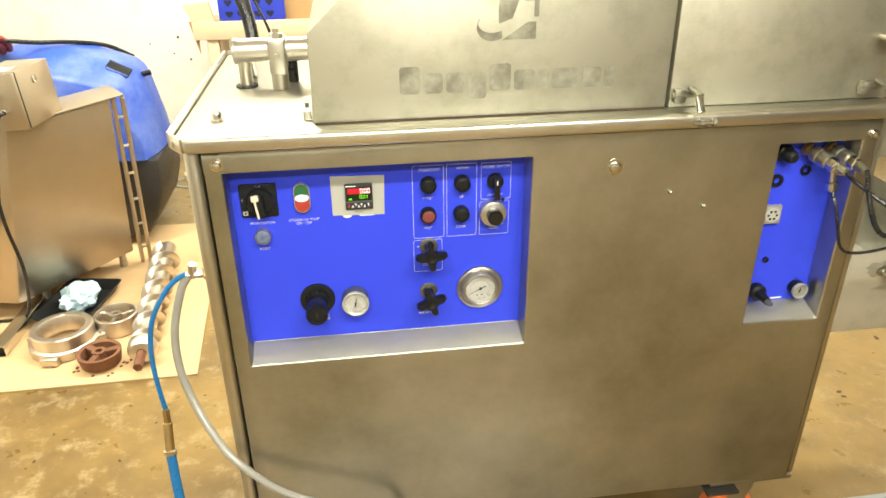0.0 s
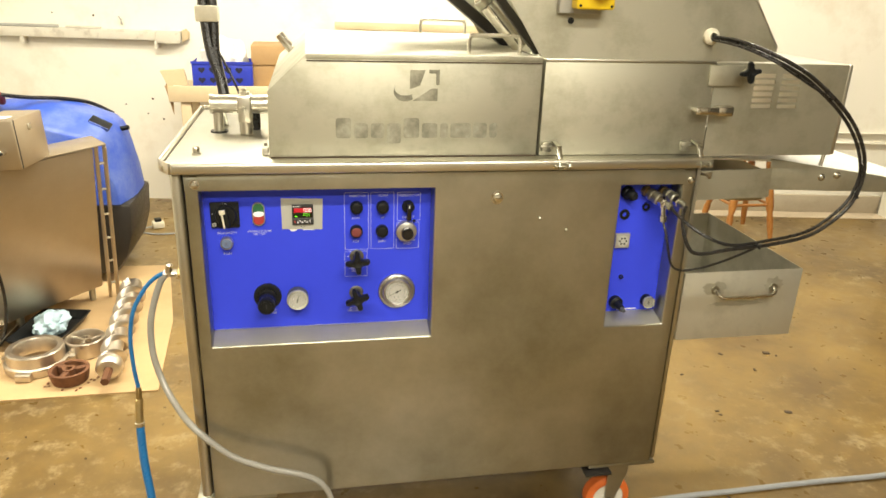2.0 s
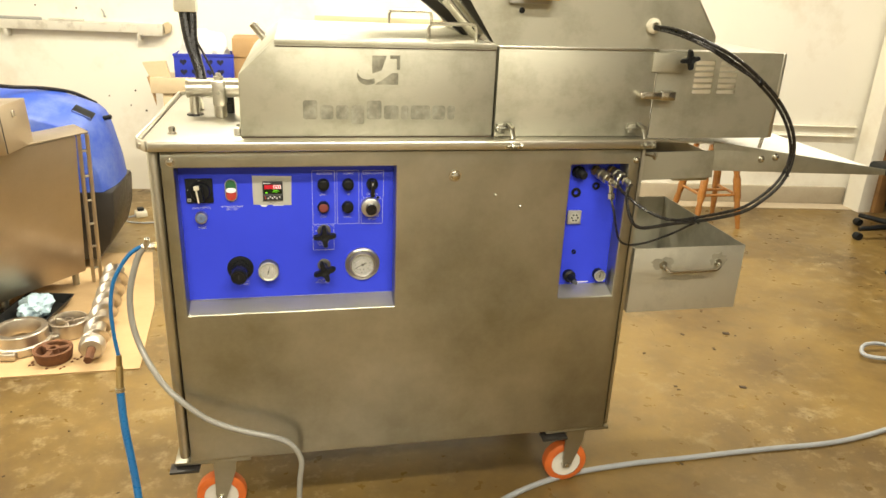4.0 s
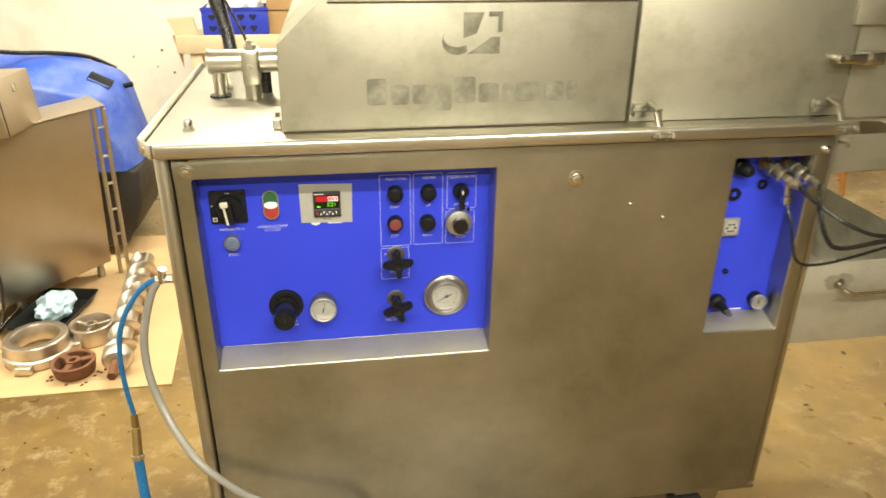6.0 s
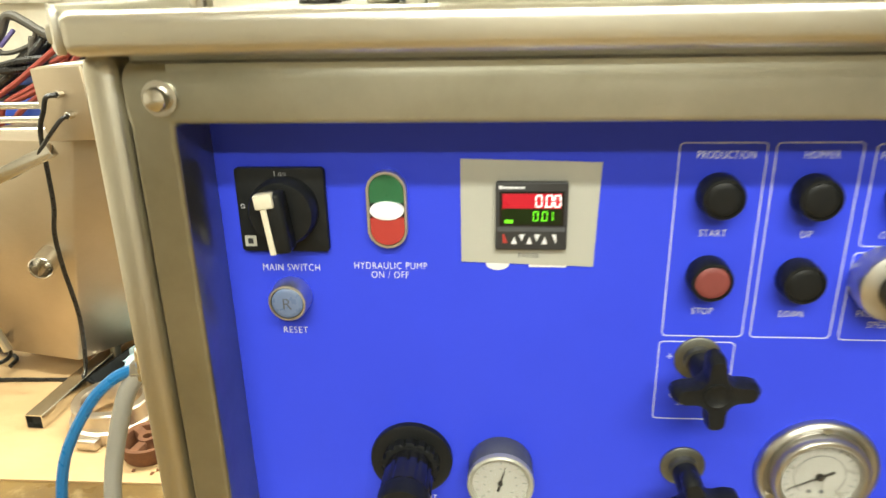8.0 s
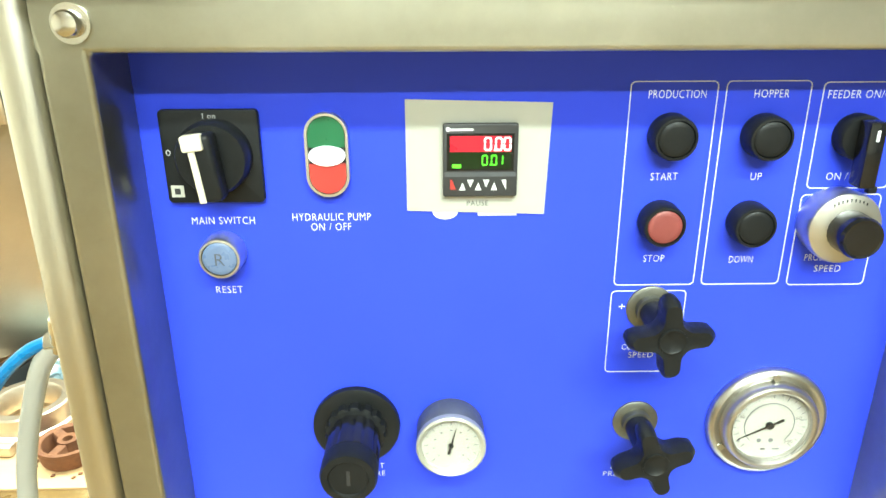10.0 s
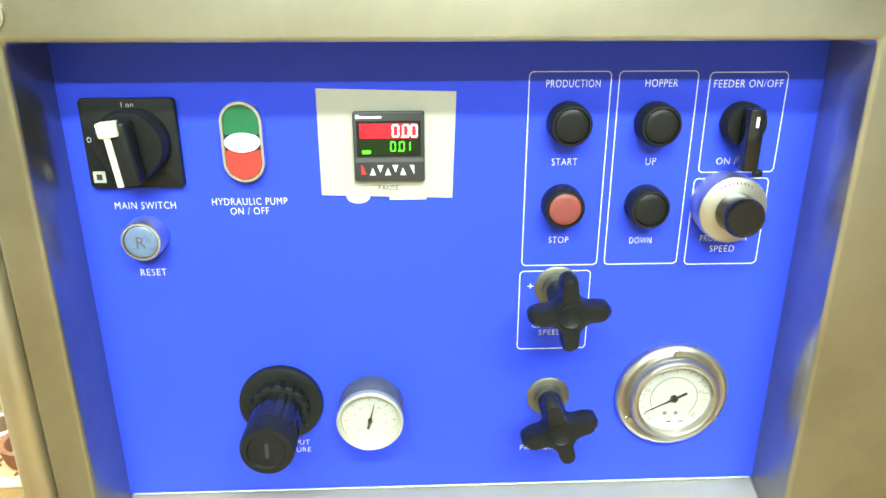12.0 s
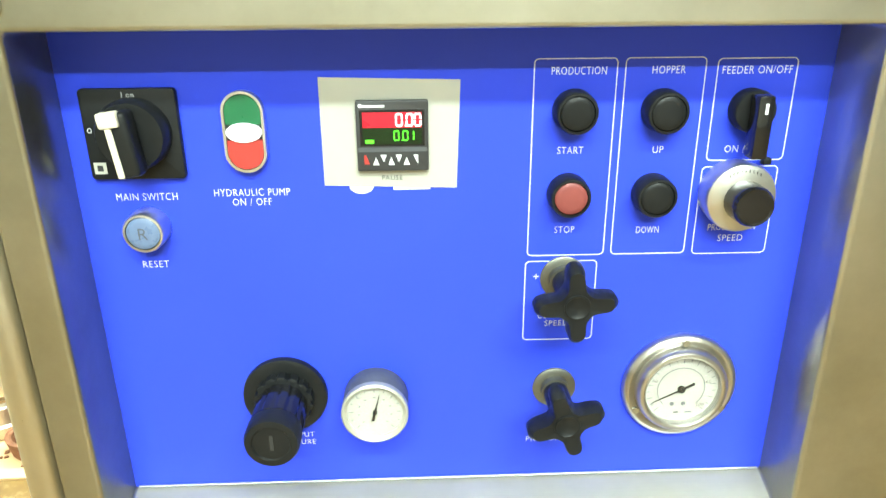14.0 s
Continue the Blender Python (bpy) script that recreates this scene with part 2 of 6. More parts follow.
# ---- mesh helpers ----
def thing(name, at, label, category, group="", kind=""):
    """The Empty at a thing's base."""
    ob = new(name)
    ob.empty_display_size = 0.05
    ob.matrix_world = pose(*at)
    return tagged(ob, label, category, group, kind)


def part(name, bm, mats, parent=None, label="", angle=35):
    """One mesh object from a bmesh in world places, under its thing or part."""
    me = bpy.data.meshes.new(name)
    bmesh.ops.recalc_face_normals(bm, faces=bm.faces)
    bm.to_mesh(me)
    bm.free()
    for m in mats if isinstance(mats, (list, tuple)) else [mats]:
        me.materials.append(m)
    me.polygons.foreach_set("use_smooth", [True] * len(me.polygons))
    me.set_sharp_from_angle(angle=radians(angle))
    ob = new(name, me)
    if parent:
        ob.parent = parent
        top = parent
        chain = parent.matrix_basis.copy()
        while top.parent:
            chain = top.parent.matrix_basis @ top.matrix_parent_inverse @ chain
            top = top.parent
        ob.matrix_parent_inverse = chain.inverted()
    if label:
        ob["label"] = label
    return ob


def box(x0, y0, z0, x1, y1, z1, bevel=0.0, seg=2, m=None, bm=None, slot=0):
    bm = bm or bmesh.new()
    made = bmesh.ops.create_cube(bm, size=1)["verts"]
    mat = Matrix.Translation(((x0 + x1) / 2, (y0 + y1) / 2, (z0 + z1) / 2)) @ Matrix.Diagonal((abs(x1 - x0), abs(y1 - y0), abs(z1 - z0), 1))
    bmesh.ops.transform(bm, matrix=(m @ mat) if m else mat, verts=made)
    faces = list({f for v in made for f in v.link_faces})
    for f in faces:
        f.material_index = slot
    if bevel:
        edges = list({e for v in made for e in v.link_edges})
        bmesh.ops.bevel(bm, geom=edges, offset=bevel, segments=seg, affect="EDGES", profile=0.5, material=slot)
    return bm


def lathe(profile, m, seg=32, bm=None, slot=0):
    """Turns (radius, height) pairs about the z axis of the pose m."""
    bm = bm or bmesh.new()
    rings = []
    for r, h in profile:
        if r < 1e-6:
            rings.append([bm.verts.new(m @ Vector((0, 0, h)))])
        else:
            rings.append([bm.verts.new(m @ Vector((r * math.cos(2 * math.pi * i / seg), r * math.sin(2 * math.pi * i / seg), h))) for i in range(seg)])
    for a, b in zip(rings, rings[1:]):
        for i in range(seg):
            j = (i + 1) % seg
            vs = [a[0], b[j], b[i]] if len(a) == 1 else [a[i], a[j], b[0]] if len(b) == 1 else [a[i], a[j], b[j], b[i]]
            if len(a) == 1 and len(b) == 1:
                continue
            bm.faces.new(vs).material_index = slot
    return bm


def along(p0, p1):
    """The pose at p0 whose z axis runs to p1."""
    return Matrix.Translation(p0) @ (Vector(p1) - Vector(p0)).to_track_quat("Z", "Y").to_matrix().to_4x4()


def rod(p0, p1, r, seg=16, bm=None, slot=0, r1=None):
    d = (Vector(p1) - Vector(p0)).length
    r1 = r if r1 is None else r1
    c = min(r, r1) * 0.12
    return lathe([(0, 0), (r - c, 0), (r, c), (r1, d - c), (r1 - c, d), (0, d)], along(p0, p1), seg, bm, slot)


def spline(points, steps=8):
    ps = [Vector(p) for p in points]
    ps = [2 * ps[0] - ps[1]] + ps + [2 * ps[-1] - ps[-2]]
    out = []
    for a, b, c, d in zip(ps, ps[1:], ps[2:], ps[3:]):
        for i in range(steps):
            t = i / steps
            out.append(0.5 * (2 * b + (c - a) * t + (2 * a - 5 * b + 4 * c - d) * t * t + (3 * b - a - 3 * c + d) * t ** 3))
    return out + [ps[-2]]


def hose(points, r, seg=10, steps=8, bm=None, slot=0):
    bm = bm or bmesh.new()
    pts = spline(points, steps)
    rings, up = [], None
    for i, p in enumerate(pts):
        d = (pts[min(i + 1, len(pts) - 1)] - pts[max(i - 1, 0)]).normalized()
        if up is None:
            up = d.orthogonal().normalized()
        up = (up - d * up.dot(d)).normalized()
        side = d.cross(up)
        rings.append([bm.verts.new(p + r * (up * math.cos(2 * math.pi * k / seg) + side * math.sin(2 * math.pi * k / seg))) for k in range(seg)])
    for a, b in zip(rings, rings[1:]):
        for k in range(seg):
            bm.faces.new((a[k], a[(k + 1) % seg], b[(k + 1) % seg], b[k])).material_index = slot
    bm.faces.new(rings[0]).material_index = slot
    bm.faces.new(rings[-1]).material_index = slot
    return bm


def prism(outline, y0, y1, bevel=0.0, m=None, bm=None, slot=0):
    """A plate whose (x, z) outline is drawn out from y0 to y1."""
    bm = bm or bmesh.new()
    front = [bm.verts.new((x, y0, z)) for x, z in outline]
    f = bm.faces.new(front)
    f.material_index = slot
    new_geo = bmesh.ops.extrude_face_region(bm, geom=[f])["geom"]
    vs = [g for g in new_geo if isinstance(g, bmesh.types.BMVert)]
    bmesh.ops.translate(bm, verts=vs, vec=(0, y1 - y0, 0))
    allv = front + vs
    for v in allv:
        for g in v.link_faces:
            g.material_index = slot
    if bevel:
        bmesh.ops.bevel(bm, geom=list({e for v in allv for e in v.link_edges}), offset=bevel, segments=2, affect="EDGES", profile=0.5, material=slot)
        allv = [v for v in bm.verts]
    if m:
        bmesh.ops.transform(bm, matrix=m, verts=allv)
    return bm


def rounded(x0, z0, x1, z1, r, n=6):
    """The (x, z) outline of a rectangle with round corners."""
    out = []
    for cx, cz, a0 in ((x1 - r, z1 - r, 0), (x0 + r, z1 - r, 90), (x0 + r, z0 + r, 180), (x1 - r, z0 + r, 270)):
        for i in range(n + 1):
            a = radians(a0 + 90 * i / n)
            out.append((cx + r * math.cos(a), cz + r * math.sin(a)))
    return out


def outline_frame(outer, inner, y0, y1, bm=None, slot=0):
    """A flat ring between two (x, z) outlines with as many points, from y0 to y1."""
    bm = bm or bmesh.new()
    n = len(outer)
    rows = [[bm.verts.new((x, y, z)) for x, z in ring] for ring, y in ((outer, y0), (inner, y0), (inner, y1), (outer, y1))]
    for a, b in zip(rows, rows[1:] + rows[:1]):
        for i in range(n):
            bm.faces.new((a[i], a[(i + 1) % n], b[(i + 1) % n], b[i])).material_index = slot
    return bm


def lettering(text, x, y, z, cap, width=None, mat=WHITE_PRINT, parent=None, depth=0.0002, name="lettering", spin=0.0):
    """Words that face -y, centred at x, on the base line z; cap: height of the capitals."""
    cu = bpy.data.curves.new("words", "FONT")
    cu.body, cu.align_x, cu.size, cu.extrude, cu.resolution_u = text, "CENTER", cap / 0.69, 0.0, 3
    cu.offset, cu.space_character = -cap * 0.009, 1.12
    tmp = bpy.data.objects.new("words", cu)
    scene.collection.objects.link(tmp)
    bpy.context.view_layer.update()
    me = bpy.data.meshes.new_from_object(tmp.evaluated_get(bpy.context.evaluated_depsgraph_get()))
    bm = bmesh.new()
    bm.from_mesh(me)
    bpy.data.objects.remove(tmp)
    bpy.data.meshes.remove(me)
    xs = [v.co.x for v in bm.verts]
    k = width / (max(xs) - min(xs)) if width else 1.0
    bmesh.ops.transform(bm, matrix=Matrix.Translation((x, y, z)) @ Matrix.Rotation(radians(90), 4, "X") @ Matrix.Rotation(radians(spin), 4, "Z") @ Matrix.Diagonal((k, 1, 1, 1)), verts=bm.verts)
    return part(name, bm, mat, parent)


FRONT = Matrix.Rotation(radians(90), 4, "X")


def facing(x, y, z, tilt=0.0):
    """A pose whose z axis points out of the panel towards -y."""
    return Matrix.Translation((x, y, z)) @ FRONT @ Matrix.Rotation(radians(tilt), 4, "Z")


# ---- the room ----
WALL_Y, LEFT_X, RIGHT_X, NEAR_Y = 5.2, -3.2, 4.55, -4.6


def room():
    f = part("floor", box(LEFT_X - 0.2, NEAR_Y - 0.2, -0.12, RIGHT_X + 0.2, WALL_Y + 0.2, 0), FLOOR)
    tagged(f, "worn brown painted concrete floor with pale patches", "floor", kind="structure")
    c = part("ceiling", box(LEFT_X - 0.2, NEAR_Y - 0.2, CEIL, RIGHT_X + 0.2, WALL_Y + 0.2, CEIL + 0.1), CEILING_PAINT)
    tagged(c, "plain white painted ceiling", "ceiling", kind="structure")
    turned = Matrix.Translation((-0.94, 4.80, 0)) @ Matrix.Rotation(radians(-8.0), 4, "Z")
    tagged(part("wall_back", box(-2.6, 0, 0, 5.6, 0.2, CEIL, m=turned), WHITE_WALL), "rough cream-white painted wall, scuffed and stained", "wall", kind="structure")
    for name, b in (("wall_front", (LEFT_X, NEAR_Y - 0.2, 0, RIGHT_X, NEAR_Y, CEIL)), ("wall_left", (LEFT_X - 0.2, NEAR_Y, 0, LEFT_X, WALL_Y, CEIL))):
        tagged(part(name, box(*b), WHITE_WALL), "cream-white painted wall", "wall", kind="structure")
    # mostly hidden wall, toned dark to dim what the front cover reflects
    tagged(part("wall_right", box(RIGHT_X, NEAR_Y, 0, RIGHT_X + 0.2, WALL_Y, CEIL), SHADED_WALL), "plain wall toned dark grey-brown to stand for shade", "wall", kind="structure")


def ceiling_light(x, y):
    t = thing("ceiling_light", (x, y, CEIL), "white ceiling fitting with a fluorescent tube", "lamp", "ceiling tube lights")
    part("housing", box(x - 1.2, y - 0.05, CEIL - 0.06, x + 1.2, y + 0.05, CEIL, 0.008), CEILING_PAINT, t)
    part("tube", rod((x - 1.15, y, CEIL - 0.09), (x + 1.15, y, CEIL - 0.09), 0.016), TUBE_GLOW, t)


room()
for lamp_x, lamp_y, lamp_w in TUBES:
    ceiling_light(lamp_x, lamp_y)


# ---- the forming machine ----
FACE, PANEL = 1.224, 1.277
R1 = (-0.118, 0.694, 0.400, 1.074)
R2 = (0.853, 0.694, 1.012, 1.072)
machine = thing("forming_machine", (0.43, 1.63, 0), "stainless steel food forming machine on castors with blue control panels", "machine")


def sheet_with_openings():
    """The front cover: a folded sheet with two openings whose edges turn in to the recessed panels."""
    bm = bmesh.new()
    xs = [-0.146, R1[0], R1[2], R2[0], R2[2], 1.041]
    zs = [0.262, R1[1], R1[3], 1.110]
    r1, r2 = (0, 1), (2, 1)
    grid = {}
    for i, x in enumerate(xs):
        for k, z in enumerate(zs):
            if k == 2 and i >= 3:
                z = R2[3]
            grid[i, k] = bm.verts.new((x, FACE, z))
    for i in range(5):
        for k in range(3):
            if k == 1 and i in (1, 3):
                continue
            bm.faces.new((grid[i, k], grid[i + 1, k], grid[i + 1, k + 1], grid[i, k + 1]))
    outer = [e for e in bm.edges if len(e.link_faces) == 1]
    inner1 = {grid[1, 1], grid[2, 1], grid[2, 2], grid[1, 2]}
    inner2 = {grid[3, 1], grid[4, 1], grid[4, 2], grid[3, 2]}
    for ring, depth in ((inner1, 0.056), (inner2, 0.056)):
        edges = [e for e in outer if e.verts[0] in ring and e.verts[1] in ring]
        made = bmesh.ops.extrude_edge_only(bm, edges=edges)["geom"]
        vs = [g for g in made if isinstance(g, bmesh.types.BMVert)]
        for v in vs:
            v.co.y += depth
            if v.co.z < 0.8:
                v.co.z += 0.020
    rest = [e for e in bm.edges if len(e.link_faces) == 1 and all(abs(v.co.y - FACE) < 1e-5 for v in e.verts)]
    made = bmesh.ops.extrude_edge_only(bm, edges=rest)["geom"]
    for v in (g for g in made if isinstance(g, bmesh.types.BMVert)):
        v.co.y += 0.018
    upper = [e for e in bm.edges if all(abs(v.co.z - 1.110) < 1e-5 and abs(v.co.y - FACE) < 1e-5 for v in e.verts)]
    bmesh.ops.bevel(bm, geom=upper, offset=0.013, segments=5, affect="EDGES", profile=0.5)
    folds = [e for e in bm.edges if len(e.link_faces) == 2 and e.calc_face_angle(0) > 0.6 and max(v.co.z for v in e.verts) < 1.095]
    bmesh.ops.bevel(bm, geom=folds, offset=0.0035, segments=3, affect="EDGES", profile=0.5)
    # upward sill faces take the lightened steel in place of a lamp reflection
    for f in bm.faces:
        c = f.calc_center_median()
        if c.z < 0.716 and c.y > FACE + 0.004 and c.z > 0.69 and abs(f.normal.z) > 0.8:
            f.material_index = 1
    return bm


def bolt(x, y, z, r, parent, name="bolt", mat=STEEL_BRIGHT, washer=True):
    bm = bmesh.new()
    if washer:
        lathe([(0, 0), (r * 1.45, 0), (r * 1.45, 0.002), (0, 0.0021)], facing(x, y, z), 24, bm)
    lathe([(r, 0.001), (r, 0.006), (r * 0.85, 0.0085), (r * 0.4, 0.0095), (0, 0.0095)], facing(x, y, z, 15), 20, bm)
    return part(name, bm, mat, parent)


def body():
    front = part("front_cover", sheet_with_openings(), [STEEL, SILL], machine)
    for x0, x1 in ((-0.176, -0.150), (1.045, 1.056)):
        part("corner_post", box(x0, FACE + 0.004, 0.262, x1, FACE + 0.05, 1.116, 0.010, 3), STEEL_V, machine)
    for x0, x1 in ((-0.176, -0.150), (1.020, 1.056)):
        part("corner_post", box(x0, 1.86, 0.262, x1, 1.90, 1.116, 0.010, 3), STEEL_V, machine)
    part("cross_bar", box(-0.150, FACE + 0.020, 1.100, 1.045, FACE + 0.05, 1.116), STEEL, machine)
    part("cross_bar", box(-0.150, FACE + 0.012, 0.250, 1.045, FACE + 0.05, 0.262), STEEL, machine)
    part("side_cover", box(-0.170, FACE + 0.055, 0.262, -0.166, 1.858, 1.116), STEEL_V, machine)
    part("side_cover", box(1.046, FACE + 0.055, 0.262, 1.050, 1.858, 1.116), STEEL_V, machine)
    part("back_cover", box(-0.148, 1.896, 0.262, 1.018, 1.899, 1.116), STEEL, machine)
    part("base_tray", box(-0.148, FACE + 0.055, 0.256, 1.043, 1.858, 0.262), DARK_METAL, machine)
    bolt(-0.124, FACE, 1.090, 0.0075, machine)
    bolt(0.547, FACE, 1.048, 0.0105, machine, mat=STEEL_BRIGHT)
    bolt(1.030, FACE, 1.083, 0.006, machine)
    for x, z in ((0.655, 0.995), (0.723, 0.964)):
        bolt(x, FACE, z, 0.0035, machine, "rivet", mat=STEEL, washer=False)


def table():
    """The top plate with a raised, rounded rim and a cut corner."""
    bm = bmesh.new()
    box(-0.188, 1.222, 1.121, 1.070, 1.904, 1.134, 0.004, 2, bm=bm)
    part("table_top", bm, STEEL_TOP, machine)
    part("front_rim", box(-0.168, 1.203, 1.1160, 1.072, 1.2215, 1.1410, 0.007, 4), RIM_STEEL, machine)
    part("side_rim", box(-0.198, 1.244, 1.1175, -0.191, 1.908, 1.144, 0.002, 2), RIM_STEEL, machine)
    part("back_rim", box(-0.190, 1.9045, 1.1175, 1.072, 1.9085, 1.144, 0.002, 2), RIM_STEEL, machine)
    cut = pose(-0.181, 1.2245, 1.131, 0, 0, -56)
    part("corner_rim", box(-0.022, -0.003, -0.0140, 0.022, 0.003, 0.0110, 0.0015, 2, m=cut), RIM_STEEL, machine)
    bm = lathe([(0, 0), (0.011, 0), (0.011, 0.004), (0.008, 0.004), (0.008, 0.016), (0.006, 0.019), (0, 0.02)], pose(-0.128, 1.315, 1.134), 14)
    part("bolt", bm, STEEL_BRIGHT, machine)


def cover_box():
    outline = [(0.033, 1.1345), (0.650, 1.1345), (0.650, 1.358), (0.119, 1.361), (0.035, 1.283)]
    bm = prism(outline, 1.275, 2.02, 0.004)
    part("mould_cover", bm, STEEL_COVER, machine)
    part("lid_edge", box(0.119, 1.2735, 1.350, 0.650, 1.290, 1.3625, 0.002), STEEL_COVER, machine)
    for x0, x1, y in ((0.494, 0.617, 1.36), (0.471, 0.612, 1.98)):
        pts = [(x0, y, 1.355), (x0, y, 1.385), (x0 + 0.004, y, 1.396), (x0 + 0.015, y, 1.400), (x1 - 0.015, y, 1.400), (x1 - 0.004, y, 1.396), (x1, y, 1.385), (x1, y, 1.355)]
        part("handle", hose(pts, 0.005, 10, 4), STEEL_BRIGHT, machine)
    stub = rod((0.082, 1.74, 1.322), (0.048, 1.74, 1.366), 0.012)
    part("stub_pipe", stub, STEEL_BRIGHT, machine)
    part("lid_seam", box(0.121, 1.2728, 1.3465, 0.648, 1.2748, 1.3488), DIRT, machine, "dark grimy joint under the lid")
    part("foot_seam", box(0.036, 1.2728, 1.1345, 0.648, 1.2748, 1.1370), DIRT, machine, "dark grimy joint along the table")
    part("folded_edge", box(0.656, 1.2705, 1.3535, 1.077, 1.2738, 1.3590, 0.0012, 2), RIM_STEEL, machine)
    # feeder housing beside it, with its end guard
    bm = prism([(0.655, 1.1345), (1.078, 1.1345), (1.078, 1.356), (0.655, 1.358)], 1.274, 2.02, 0.004)
    part("feeder_housing", bm, STEEL_COVER, machine)
    part("end_flange", box(1.4385, 1.277, 1.129, 1.450, 1.300, 1.354, 0.004, 2), STEEL_V, machine)
    part("end_cover", box(1.436, 1.30, 1.132, 1.441, 2.015, 1.352), STEEL_V, machine)
    part("top_cover", box(1.081, 1.285, 1.350, 1.435, 2.015, 1.354), STEEL_TOP, machine)
    # louvred guard plate: strips round two columns of slots
    g = bmesh.new()
    y0, y1 = 1.277, 1.2805
    cols, top, step, h = ((1.188, 1.243), (1.259, 1.312)), 1.331, 0.0148, 0.0098
    rows = [(top - i * step, top - i * step - h) for i in range(6)]
    edges_x = [1.081, cols[0][0], cols[0][1], cols[1][0], cols[1][1], 1.438]
    edges_z = [1.129]
    for a, b in reversed(rows):
        edges_z += [b, a]
    edges_z += [1.354]
    nz = len(edges_z) - 1
    solid = {(i, k) for i in range(5) for k in range(nz) if i not in (1, 3) or k % 2 == 0}
    corner = {(i, k, s): g.verts.new((x, (y0, y1)[s], z)) for i, x in enumerate(edges_x) for k, z in enumerate(edges_z) for s in (0, 1)}
    for i, k in solid:
        for s in (0, 1):
            g.faces.new([corner[i, k, s], corner[i + 1, k, s], corner[i + 1, k + 1, s], corner[i, k + 1, s]])
        for step, a, b in (((-1, 0), (i, k), (i, k + 1)), ((1, 0), (i + 1, k), (i + 1, k + 1)), ((0, -1), (i, k), (i + 1, k)), ((0, 1), (i, k + 1), (i + 1, k + 1))):
            if (i + step[0], k + step[1]) not in solid:
                g.faces.new([corner[(*a, 0)], corner[(*b, 0)], corner[(*b, 1)], corner[(*a, 1)]])
    bmesh.ops.recalc_face_normals(g, faces=g.faces)
    part("guard_plate", g, STEEL_COVER, machine)


def latch(x):
    """A hinge clamp: a block on the cover, a flat bar bent over the rim, a bolt through it with a nut on each side."""
    bm = bmesh.new()
    box(x - 0.018, 1.258, 1.146, x + 0.004, 1.2735, 1.170, 0.003, 2, bm=bm)
    rod((x - 0.022, 1.263, 1.160), (x + 0.020, 1.263, 1.160), 0.0055, 10, bm=bm)
    for a, b, d in (((x + 0.011, 1.264, 1.172), (x + 0.014, 1.232, 1.166), 0.036), ((x + 0.013, 1.236, 1.168), (x + 0.015, 1.203, 1.116), 0.060)):
        box(-0.0030, -0.0065, 0, 0.0030, 0.0065, d, 0.0018, 2, m=along(a, b) @ pose(0, 0, 0, 0, 0, 90), bm=bm)
    rod((x - 0.006, 1.199, 1.127), (x + 0.036, 1.199, 1.127), 0.0036, 10, bm=bm)
    for dx in (0.003, 0.026):
        rod((x + dx, 1.199, 1.127), (x + dx + 0.007, 1.199, 1.127), 0.0080, 6, bm=bm)
    part("toggle_latch", bm, STEEL, machine, "small bright hinge clamp")


def star_grip(x, y, z, r, mat=BLACK, parent=None, depth=0.016, lean=0.0, name="star_grip"):
    """A four-armed grip; its face points to -y."""
    bm = bmesh.new()
    n = 96
    wide, arm = r * 0.21, r * 0.79
    rings = []
    for k, (s, h) in enumerate(((0.86, 0.0), (1.0, depth * 0.18), (1.0, depth * 0.72), (0.88, depth), (0.45, depth * 0.92))):
        ring = []
        for i in range(n):
            a = 2 * math.pi * i / n
            off = abs((a + math.pi / 4) % (math.pi / 2) - math.pi / 4)
            if arm * math.sin(off) < wide:
                reach = arm * math.cos(off) + math.sqrt(max(wide * wide - (arm * math.sin(off)) ** 2, 0))
                reach = min(reach, wide / max(math.sin(off), 1e-4))
            else:
                reach = wide / math.sin(off)
            reach = (reach ** 5 + (r * 0.46) ** 5) ** 0.2
            rad = reach * s if k < 4 else r * 0.32
            ring.append(bm.verts.new(facing(x, y, z, lean) @ Vector((rad * math.cos(a), rad * math.sin(a), h))))
        rings.append(ring)
    for a, b in zip(rings, rings[1:]):
        for i in range(n):
            bm.faces.new((a[i], a[(i + 1) % n], b[(i + 1) % n], b[i]))
    bm.faces.new(rings[0])
    bm.faces.new(rings[-1])
    lathe([(r * 0.33, depth * 0.88), (r * 0.32, depth * 0.98), (r * 0.29, depth * 0.99), (r * 0.26, depth * 0.935), (0, depth * 0.93)], facing(x, y, z), 20, bm)
    return part(name, bm, mat, parent, angle=50)


def feeder_fittings():
    part("slide_plate", box(1.062, 1.268, 1.302, 1.150, 1.2745, 1.350, 0.002), STEEL_COVER, machine)
    stem = rod((1.153, 1.280, 1.337), (1.153, 1.245, 1.337), 0.008)
    part("grip_stem", stem, STEEL_BRIGHT, machine)
    star_grip(1.149, 1.247, 1.337, 0.026, BLACK, machine, 0.014, 10)
    bm = box(1.030, 1.248, 1.236, 1.090, 1.256, 1.254, 0.003)
    box(1.086, 1.250, 1.232, 1.130, 1.2745, 1.256, 0.004, bm=bm)
    rod((1.036, 1.274, 1.245), (1.036, 1.246, 1.245), 0.006, bm=bm)
    part("catch_handle", bm, STEEL_BRIGHT, machine, "bright spring catch with a square bar")
    latch(0.676)
    latch(1.030)
    part("stop_rod", rod((1.44, 1.30, 1.131), (1.435, 1.30, 1.095), 0.005), STEEL_BRIGHT, machine)


